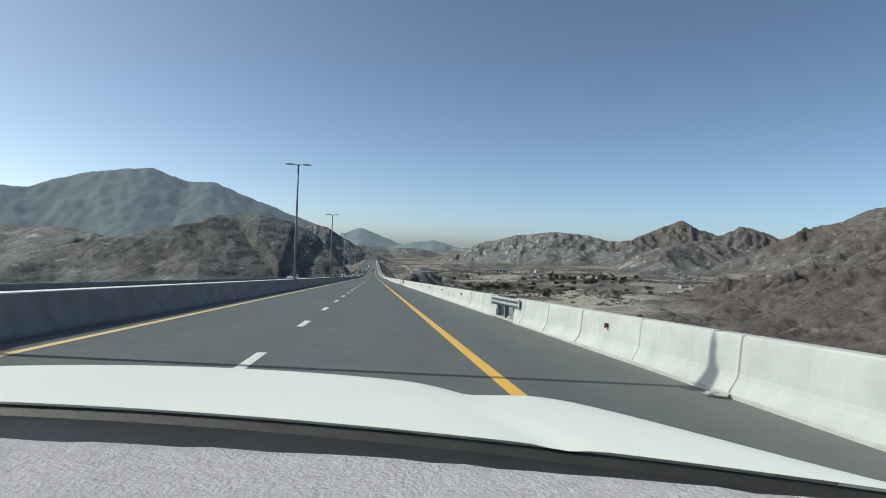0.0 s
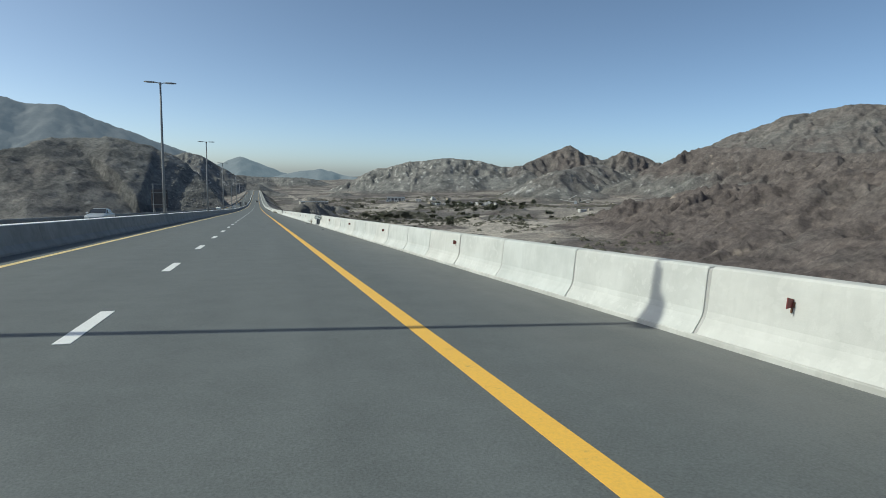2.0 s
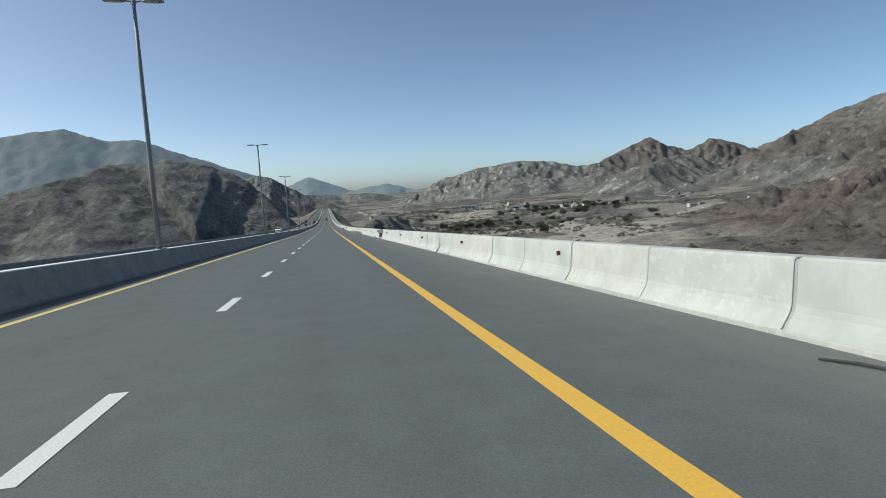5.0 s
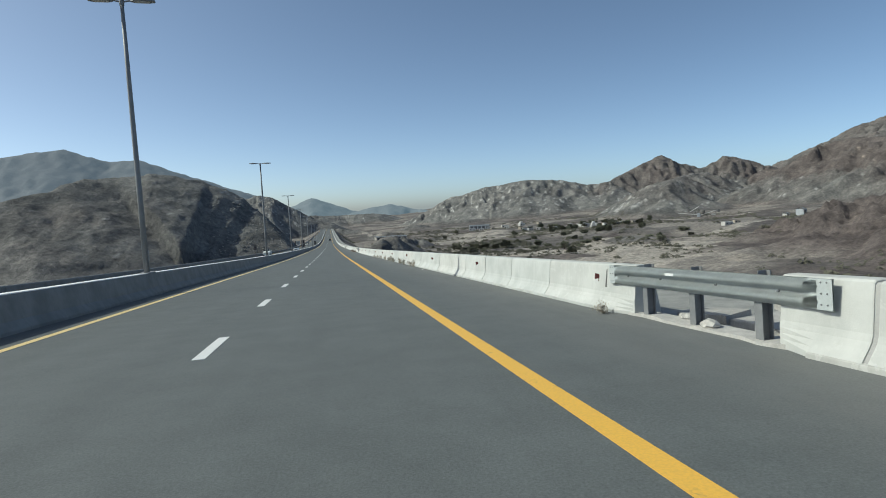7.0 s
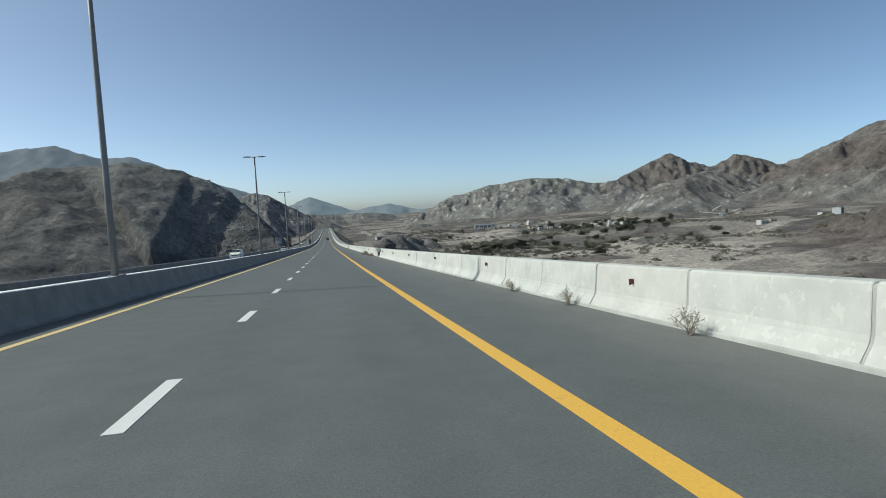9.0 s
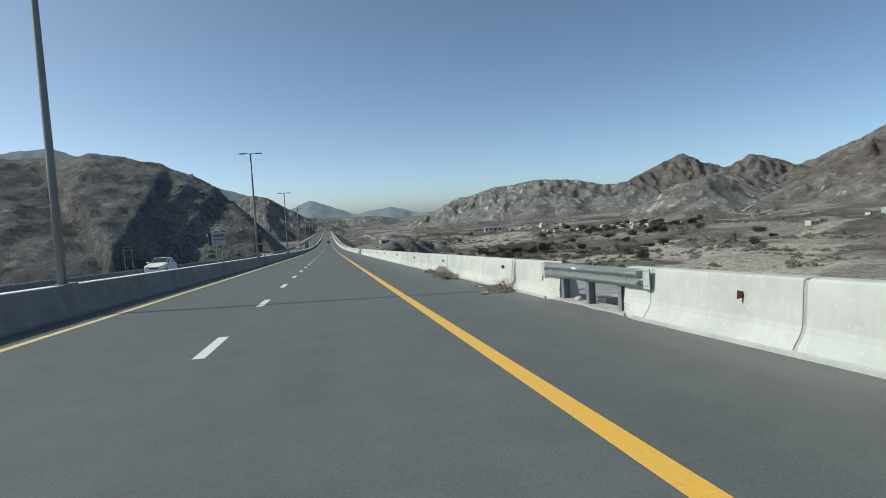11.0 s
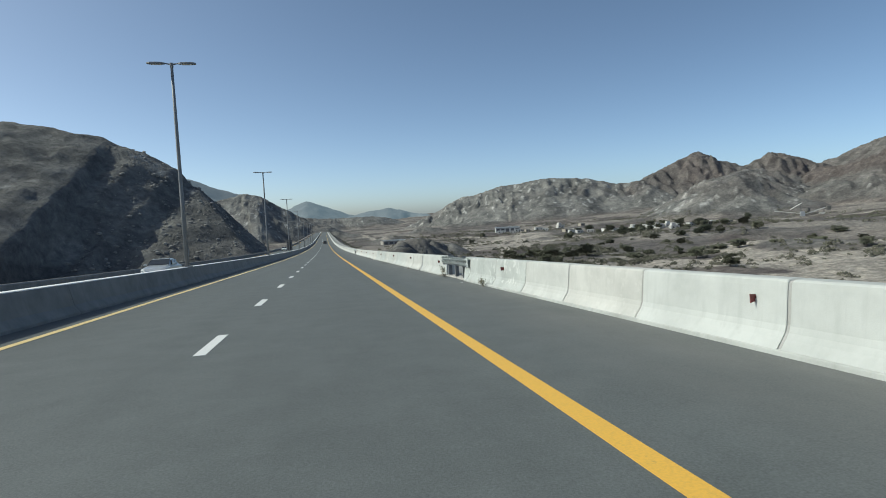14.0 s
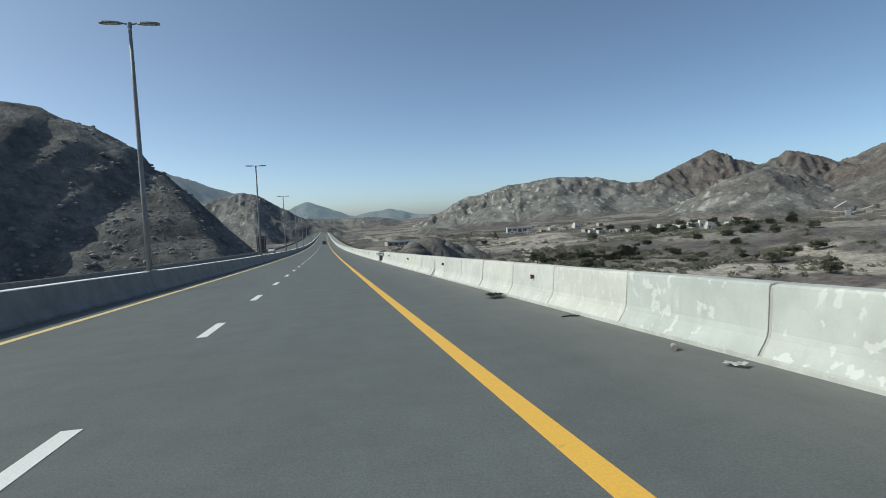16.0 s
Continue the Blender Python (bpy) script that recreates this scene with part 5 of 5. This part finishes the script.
for k, (kind, x, y, s) in enumerate([
        ("dark", 3.98, 259.22, 0.42), ("paper", 3.85, 259.59, 0.22), ("paper", 3.67, 253.05, 0.30), ("paper", 4.35, 256.73, 0.13), ("strip", 4.2, 255.17, 0.5), ("paper", 4.1, 254.89, 0.2), ("paper", 4.25, 282.89, 0.28), ("can", 4.25, 300.1, 0.30), ("strip", 4.30, 302.99, 0.9),
        ("strip", 4.15, 307.37, 0.45), ("can", 3.72, 307.75, 0.10), ("paper", 4.2, 338.57, 0.14), ("can", 4.32, 338.39, 0.13), ("strip", 4.28, 349.3, 0.6), ("can", 4.16, 359.58, 0.14), ("paper", 4.2, 358.63, 0.22),
        ("dark", 4.12, 366.56, 0.5), ("dark", 4.3, 366.94, 0.34), ("strip", 4.3, 362.69, 0.3), ("paper", 4.36, 6.65, 0.28), ("red", 4.33, 17.93, 0.13), ("red", 4.35, 15.58, 0.15), ("strip", 4.2, 110.83, 0.6), ("paper", 4.3, 101.41, 0.16),
        ("strip", 4.25, 43.02, 0.4), ("paper", 4.3, 42.76, 0.15), ("can", 4.15, 39.8, 0.1), ("strip", 3.99, 78.93, 0.12), ("strip", 4.3, 93.23, 0.4), ("paper", 4.09, 94.64, 0.16), ("paper", 4.25, 177.4, 0.12), ("paper", 4.2, 325.43, 0.12)]):
    if kind == "strip":
        bm = tube(bmesh.new(), [(0, -s / 2, 0.012), (0.02, 0, 0.02), (-0.01, s / 2, 0.012)], [0.014, 0.018, 0.012], 6)
        ob = tagged(part("rubber_strip", bm, M_LITTER_DARK), "torn strip of black tyre rubber on the shoulder", "litter", "litter on the shoulder")
    elif kind == "can":
        bm = tube(bmesh.new(), [(0, -s / 2, 0.035), (0, s / 2, 0.035)], [0.034, 0.034], 10)
        ob = tagged(part("drink_can", bm, M_LITTER_DARK if s > 0.2 else M_CAN), "crushed dull drink can lying on the shoulder", "litter", "litter on the shoulder")
    elif kind == "dark":
        ob = tagged(part("plastic_sheet", crumple(s * 0.7, s, s * 0.3, k), M_LITTER_DARK), "crumpled dark plastic sheet on the shoulder", "litter", "litter on the shoulder")
    else:
        bm = crumple(s * 0.6, s, s * 0.28, k)
        ob = tagged(part("scrap_paper" if kind == "paper" else "plastic_scrap", bm, M_PAPER if kind == "paper" else M_LITTER_RED), "crumpled white paper scrap on the shoulder" if kind == "paper" else "faded red plastic scrap on the shoulder", "litter", "litter on the shoulder")
    ob.matrix_world = pose(x, y, road_z(y) + 0.003, -3, 0, rng.uniform(-40, 40) + (60 if kind == "strip" else 0))

# ---- valley ----
def land(x, y):
    return float(terrain(np.array([float(x)]), np.array([float(y)]))[0][0])


M_HOUSE = worn("house_render", (0.68, 0.67, 0.64), (0.56, 0.55, 0.52), 0.6, 8, 0.85, vary=0.3)
M_HOUSE_TAN = worn("house_tan", (0.46, 0.41, 0.34), (0.37, 0.33, 0.27), 0.6, 8, 0.85, vary=0.2)
M_ROOF = worn("flat_roof", (0.42, 0.40, 0.37), (0.33, 0.31, 0.29), 0.6, 8, 0.9)
M_SHED = worn("sheet_metal", (0.46, 0.48, 0.50), (0.36, 0.38, 0.40), 0.4, 5, 0.5, 0.3)
M_STEEL_DARK = worn("plant_steel", (0.20, 0.195, 0.19), (0.12, 0.118, 0.115), 0.5, 6, 0.7, 0.3)


def house(w, d, h, mat, upper=False):
    ob = tagged(new("house"), "low flat-roofed pale village house in the valley" if not upper else "two-storey flat-roofed pale village house in the valley", "house", "village houses")
    body = part("wall", box(bmesh.new(), (-w / 2, -d / 2, -1.5), (w / 2, d / 2, h), 0.05), mat, ob)
    bm = bmesh.new()
    for lo, hi in (((-w / 2, -d / 2, h), (w / 2, -d / 2 + 0.2, h + 0.6)), ((-w / 2, d / 2 - 0.2, h), (w / 2, d / 2, h + 0.6)), ((-w / 2, -d / 2 + 0.2, h), (-w / 2 + 0.2, d / 2 - 0.2, h + 0.6)), ((w / 2 - 0.2, -d / 2 + 0.2, h), (w / 2, d / 2 - 0.2, h + 0.6))):
        box(bm, lo, hi)
    part("parapet", bm, mat, ob)
    part("roof", box(bmesh.new(), (-w / 2 + 0.2, -d / 2 + 0.2, h + 0.004), (w / 2 - 0.2, d / 2 - 0.2, h + 0.1)), M_ROOF, ob)
    if upper:
        part("upper_storey", box(bmesh.new(), (-w / 2 + 1, -d / 2 + 1, h + 0.1), (w * 0.1, d / 2 - 1, h + 3.2), 0.05), mat, ob)
    n = max(2, int(w / 3.5))
    for k in range(n):
        x = -w / 2 + w * (k + 0.5) / n
        if k == n // 2:
            part("door", box(bmesh.new(), (x - 0.55, -d / 2 - 0.06, 0), (x + 0.55, -d / 2 + 0.1, 2.2), 0.02), M_STEEL_DARK, ob, "dark metal door")
        else:
            win = part("window", box(bmesh.new(), (x - 0.65, -d / 2 - 0.05, 1.0), (x + 0.65, -d / 2 + 0.1, 2.3), 0.02), M_GLASS, ob, "dark window")
            part("sill", box(bmesh.new(), (x - 0.75, -d / 2 - 0.14, 0.88), (x + 0.75, -d / 2 + 0.05, 0.99)), mat, win)
    return ob


models = [house(7, 6, 2.8, M_HOUSE), house(10, 6, 2.9, M_HOUSE), house(8, 7, 2.8, M_HOUSE, True), house(6, 5, 2.7, M_HOUSE_TAN)]
rh = random.Random(21)
spots = []
for k in range(34):
    q = k / 33
    spots.append((288 + 66 * q + rh.uniform(-16, 16), 955 - 165 * q + rh.uniform(-16, 16), rh.choice((0, 0, 1, 1, 2, 3, 3))))
spots += [(268, 1000, 0), (252, 1020, 3), (236, 1030, 0), (372, 641, 1), (388, 648, 3), (225, 1045, 1)]
for x, y, m in spots:
    x, y = x * LAND, y * LAND
    copy_thing(models[m], pose(x, y, land(x, y), 0, 0, rng.uniform(-28, 28)) @ Matrix.Scale(rh.uniform(0.7, 0.95), 4))
for k, m in enumerate(models):
    x, y = (262 + 26 * k) * LAND, (1085 - 12 * k) * LAND
    m.matrix_world = pose(x, y, land(x, y), 0, 0, 10 * k - 15)


def long_shed(x, y, w, d, h, turn, mat, label):
    ob = tagged(new("shed"), label, "shed")
    part("wall", box(bmesh.new(), (-w / 2, -d / 2, -2), (w / 2, d / 2, h), 0.05), mat, ob)
    bm = bmesh.new()
    vs = [bm.verts.new(p) for p in ((-w / 2 - 0.4, -d / 2 - 0.4, h), (w / 2 + 0.4, -d / 2 - 0.4, h), (w / 2 + 0.4, 0, h + 1.3), (-w / 2 - 0.4, 0, h + 1.3), (-w / 2 - 0.4, d / 2 + 0.4, h), (w / 2 + 0.4, d / 2 + 0.4, h))]
    bm.faces.new((vs[0], vs[1], vs[2], vs[3]))
    bm.faces.new((vs[3], vs[2], vs[5], vs[4]))
    bmesh.ops.solidify(bm, geom=bm.faces[:], thickness=0.15)
    part("roof", bm, M_SHED, ob, "grey sheet metal roof")
    for k in range(int(w / 6)):
        xx = -w / 2 + (k + 0.5) * w / int(w / 6)
        # solid dark plate on the wall paints the shade inside a bay
        part("bay_shade", box(bmesh.new(), (xx - 2.0, -d / 2 - 0.08, 0.1), (xx + 2.0, -d / 2 + 0.1, h - 0.9)), M_STEEL_DARK, ob, "dark plate for the shade in an open bay")
    x, y = x * LAND, y * LAND
    ob.matrix_world = pose(x, y, land(x, y), 0, 0, turn)


long_shed(95, 1067, 44, 14, 4.0, 8, M_ROOF, "long low dark grey shed with open bays by the gravel")
long_shed(252, 1102, 30, 12, 5, -12, M_HOUSE, "long white shed at the edge of the village")
long_shed(503, 691, 8, 7, 6, 25, M_SHED, "tall grey sheet-metal workshop on the brown hill")
long_shed(491, 699, 6, 4, 2.4, 25, M_HOUSE, "low white cabin beside the workshop")


def conveyor(parent, a, b, w=1.6):
    a, b = Vector(a), Vector(b)
    bm = bmesh.new()
    side = (b - a).cross(Vector((0, 0, 1))).normalized() * w / 2
    up = Vector((0, 0, 0.9))
    c = [a - side, a + side, b + side, b - side]
    lo, hi = [bm.verts.new(p) for p in c], [bm.verts.new(p + up) for p in c]
    bm.faces.new(lo)
    bm.faces.new(hi)
    for k in range(4):
        bm.faces.new((lo[k], lo[(k + 1) % 4], hi[(k + 1) % 4], hi[k]))
    belt = part("conveyor", bm, M_HOUSE, parent, "pale covered conveyor")
    for t in (0.35, 0.65, 0.95):
        p = a.lerp(b, t)
        for s in (-1, 1):
            part("trestle_leg", tube(bmesh.new(), [(p.x + side.x * s, p.y + side.y * s, -2), (p.x + side.x * s, p.y + side.y * s, p.z)], [0.22, 0.22], 6), M_STEEL_DARK, belt)


plant = tagged(new("crushing_plant"), "stone crushing plant with pale sloping conveyors and a hopper tower", "quarry plant")
conveyor(plant, (-36, 2, 8.5), (4, 0, 3.0), 2.6)
conveyor(plant, (4, 4, 2.5), (32, 8, 11), 2.8)
conveyor(plant, (-14, 6, 10), (2, 10, 19), 2.8)
part("hopper_tower", box(bmesh.new(), (-2.5, -2, -1), (3, 3, 7), 0.15), M_SHED, plant)
part("hopper", tube(bmesh.new(), [(9, 6, 5), (9, 6, 8), (9, 6, 12)], [1.0, 3.2, 3.4], 10), M_STEEL_DARK, plant)
part("control_cabin", box(bmesh.new(), (24, 4, -1), (31, 9, 5), 0.1), M_HOUSE, plant)
part("screen_house", box(bmesh.new(), (34, 5, 8), (39, 11, 14), 0.15), M_STEEL_DARK, plant)
plant.matrix_world = pose(477 * LAND, 829 * LAND, land(477 * LAND, 829 * LAND), 0, 0, -28) @ Matrix.Scale(0.62, 4)

# trees and shrubs
M_BARK = worn("acacia_bark", (0.16, 0.125, 0.095), (0.09, 0.07, 0.055), 3, 30, 0.95, 0, 0.6, 0.02)
M_LEAF = worn("acacia_leaf", (0.175, 0.18, 0.125), (0.105, 0.11, 0.076), 0.5, 6, 0.85, vary=0.35)
M_LEAF_DENSE = worn("dense_leaf", (0.085, 0.094, 0.062), (0.05, 0.057, 0.038), 0.5, 6, 0.85)
M_SHRUB = worn("dry_shrub", (0.14, 0.135, 0.10), (0.08, 0.078, 0.058), 0.25, 5, 0.9)


def leaf_cloud(bm, centre, r, n, size, rnd, flat=0.6):
    for _ in range(n):
        d = Vector((rnd.gauss(0, 1), rnd.gauss(0, 1), rnd.gauss(0, 1))).normalized() * (rnd.random() ** 0.45)
        p = Vector(centre) + Vector((d.x * r, d.y * r, d.z * r * flat))
        u = Vector((rnd.gauss(0, 1), rnd.gauss(0, 1), rnd.gauss(0, 0.7))).normalized() * size * rnd.uniform(0.6, 1.3)
        w = u.orthogonal().normalized() * size * rnd.uniform(0.4, 0.8)
        bm.faces.new([bm.verts.new(p + q) for q in (-u, w, u, -w)])


def tree(h, spread, seed, leaf, label, dense=1.0, flat=0.45):
    rnd = random.Random(seed)
    ob = tagged(new("tree"), label, "tree", "valley trees")
    bm = tube(bmesh.new(), [(0, 0, -0.5), (0.1, 0.05, h * 0.25), (0.2, -0.1, h * 0.5)], [h * 0.05, h * 0.04, h * 0.03], 7)
    tips = []
    for k in range(7):
        a = k * math.tau / 7 + rnd.uniform(-0.3, 0.3)
        e = Vector((math.cos(a) * spread * rnd.uniform(0.45, 0.8), math.sin(a) * spread * rnd.uniform(0.45, 0.8), h * rnd.uniform(0.6, 0.92)))
        tube(bm, [(0.15, 0, h * rnd.uniform(0.28, 0.5)), e * 0.55 + Vector((0, 0, h * 0.12)), e], [h * 0.022, h * 0.014, h * 0.006], 5, False)
        tips.append(e)
    part("trunk", bm, M_BARK, ob, "brown forked trunk")
    bm = bmesh.new()
    for e in tips + [Vector((q.x * 0.9, q.y * 0.9, q.z * 0.55)) for q in tips] + [Vector((0, 0, h * 0.85)), Vector((spread * 0.2, -spread * 0.2, h * 0.75))]:
        for _ in range(3):
            c = e + Vector((rnd.gauss(0, spread * 0.16), rnd.gauss(0, spread * 0.16), rnd.gauss(0, h * 0.05)))
            leaf_cloud(bm, c, spread * rnd.uniform(0.22, 0.36), int(46 * dense), 0.26, rnd, flat)
    part("crown", bm, leaf, ob, "thin grey-green crown" if dense < 1.5 else "dense dark green crown")
    return ob


ACACIA = "spreading acacia tree with thin grey-green foliage on the gravel"
kinds = [tree(4.4, 3.2, 1, M_LEAF, ACACIA, 1.3, 0.75), tree(5.2, 3.6, 2, M_LEAF, ACACIA, 1.3, 0.7), tree(3.6, 3.0, 3, M_LEAF, ACACIA, 1.3, 0.75)]
dark = tagged(new("tree"), "large dense dark round tree standing alone in the valley", "tree", "valley trees")
rd = random.Random(7)
part("trunk", tube(bmesh.new(), [(0, 0, -0.5), (0.1, 0, 1.2), (0, 0.1, 3.5)], [0.34, 0.28, 0.16], 8), M_BARK, dark, "short brown trunk")
bm = bmesh.new()
for k in range(46):
    d = Vector((rd.gauss(0, 1), rd.gauss(0, 1), rd.gauss(0, 1))).normalized() * (3.9 * rd.uniform(0.45, 0.95))
    leaf_cloud(bm, (d.x, d.y, 4.6 + d.z * 0.92), rd.uniform(1.0, 1.6), 130, 0.24, rd, 0.9)
part("crown", bm, M_LEAF_DENSE, dark, "dense dark green crown")
dark.matrix_world = pose(389 * LAND, 801 * LAND, land(389 * LAND, 801 * LAND)) @ Matrix.Scale(0.85, 4)
for x, y, wide, tall in ((294, 735, 1.1, 0.62), (284, 729, 1.0, 0.55), (303, 744, 0.95, 0.6), (265, 724, 1.0, 0.5), (290, 838, 1.2, 0.55), (281, 842, 1.0, 0.5), (299, 834, 1.0, 0.6), (301, 823, 0.75, 0.65), (311, 969, 1.2, 0.8)):
    m = pose(x * LAND, y * LAND, land(x * LAND, y * LAND) - 0.6, 0, 0, x)
    ob = tagged(copy_thing(dark, m), "broad dense dark green tree beside the village houses", "tree", "valley trees")
    ob.scale = (wide, wide, tall)
rv = random.Random(11)
spots = [(148, 662), (160, 668), (195, 679), (232, 676), (120, 637), (133, 650), (205, 640), (188, 600), (222, 610), (176, 560), (250, 560), (265, 600), (300, 640), (240, 720), (215, 740), (280, 700), (330, 720), (170, 720),
         (150, 705), (120, 700), (310, 780), (290, 820), (340, 800), (260, 800), (230, 850), (335, 860), (350, 870), (360, 862), (375, 850), (322, 872), (308, 880), (340, 885), (300, 905), (355, 925), (318, 930), (286, 945), (270, 930),
         (130, 900), (160, 950), (190, 1010), (110, 560), (95, 520), (135, 540), (345, 868), (330, 868), (312, 890), (336, 800), (344, 786), (328, 815), (318, 835), (340, 770), (352, 762), (305, 850), (312, 862), (300, 870), (346, 778), (335, 790), (290, 905), (296, 890)]
spots = [(x * LAND, y * LAND) for x, y in spots]
for k, (x, y) in enumerate(spots):
    s = rv.uniform(0.75, 1.25) * (1.2 if y > 845 else 1)
    src = kinds[k % 3] if k >= 3 else None
    m = pose(x, y, land(x, y), 0, 0, rv.uniform(0, 360)) @ Matrix.Scale(s, 4)
    if src is None:
        kinds[k].matrix_world = m
    else:
        ob = copy_thing(src, m)
        ob.scale = (s, s, s)

# broad low thorn trees along the wash
for k, (x, y, wide) in enumerate([(202, 695, 8.1), (178, 644, 7.9), (209, 615, 7.8), (203, 627, 4.4), (204, 635, 4.5), (169, 694, 10), (195, 736, 8), (160, 631, 4.8), (217, 620, 8.9), (236, 698, 6.2), (198, 659, 6.1), (149, 677, 10),
                                  (144, 687, 10), (140, 706, 11), (129, 706, 11), (334, 653, 10), (236, 601, 4), (255, 659, 4.4), (211, 747, 5.8), (323, 626, 5.5)]):
    x, y = x * LAND, y * LAND
    ob = copy_thing(kinds[k % 3], pose(x, y, land(x, y) - 0.8, 0, 0, 47 * k))
    ob.scale = (wide / 7.0, wide / 7.0, wide / 11.0)


def shrubs():
    """Low scrub over the valley floor, thickest along the dry stream bed."""
    rnd = np.random.RandomState(5)
    n = 26000
    x, y = rnd.uniform(15, 470, n), rnd.uniform(300, 1130, n)
    z, brown, pale, sand = terrain(x, y)
    keep = (fbm(x, y, 90, 3, 77) + fbm(x, y, 25, 2, 78) * 0.5 > 0.16) & (z - valley(x / LAND, y / LAND) * LAND < 9)
    x, y, z = x[keep][:4200], y[keep][:4200], z[keep][:4200]
    bed = road_z(y) - 4
    ok = (z < bed) | (x > 40)
    x, y, z = x[ok], y[ok], z[ok]
    cx = np.array([p[0] for p in spots for _ in range(7)]) + rnd.normal(0, 9, 7 * len(spots))
    cy = np.array([p[1] for p in spots for _ in range(7)]) + rnd.normal(0, 12, 7 * len(spots))
    bx, by = rnd.uniform(100, 270, 2600), rnd.uniform(540, 720, 2600)
    thick = fbm(bx, by, 45, 3, 88) > 0.30
    cx, cy = np.concatenate([cx, bx[thick]]), np.concatenate([cy, by[thick]])
    cz = terrain(cx, cy)[0]
    x, y, z = np.concatenate([x, cx]), np.concatenate([y, cy]), np.concatenate([z, cz])
    verts, faces = [], []
    r = random.Random(6)
    for px, py, pz in zip(x, y, z):
        s = r.uniform(0.5, 1.5) + 1.7 * r.random() ** 4
        for _ in range(30 if py > 700 else 52):
            a, q = r.uniform(0, math.tau), math.sqrt(r.random())
            c = Vector((px + math.cos(a) * q * s, py + math.sin(a) * q * s, pz + (0.15 + 0.85 * r.random() ** 0.6) * s * 0.8 * (1.12 - q * q)))
            u = Vector((r.gauss(0, 1), r.gauss(0, 1), r.gauss(0, 0.8))).normalized() * s * 0.22
            w = u.orthogonal().normalized() * s * 0.15
            b = len(verts)
            verts += [c - u, c + w, c + u, c - w]
            faces.append((b, b + 1, b + 2, b + 3))
    tagged(link("shrubs", verts, faces, M_SHRUB), "scattered low dry grey-green desert shrubs on the valley floor", "shrubs", kind="stuff")


shrubs()


def boulders():
    """Loose scree at the foot of the dark hill beside the parapet."""
    rnd = np.random.RandomState(8)
    x, y = rnd.uniform(-68, -24, 900), rnd.uniform(470, 550, 900)
    z = terrain(x, y)[0]
    verts, faces = [], []
    r = random.Random(3)
    for px, py, pz in zip(x, y, z):
        s = 0.18 + 0.7 * r.random() ** 4
        ring = []
        b = len(verts)
        verts.append((px, py, pz + s * 0.7))
        for k in range(6):
            a = k * math.tau / 6
            q = s * r.uniform(0.7, 1.2)
            verts.append((px + math.cos(a) * q, py + math.sin(a) * q, pz + s * r.uniform(0.15, 0.45)))
            verts.append((px + math.cos(a) * q * 0.9, py + math.sin(a) * q * 0.9, pz - s * 0.4))
        for k in range(6):
            i, j = b + 1 + 2 * k, b + 1 + 2 * ((k + 1) % 6)
            faces += [(b, i, j), (i, i + 1, j + 1, j)]
    tagged(link("boulders", verts, faces, worn("boulder_rock", (0.31, 0.30, 0.28), (0.16, 0.156, 0.148), 0.5, 6, 0.95, 0, 0.6, 0.05)), "loose pale boulders and scree on the dark hillside", "boulders", kind="stuff")


boulders()
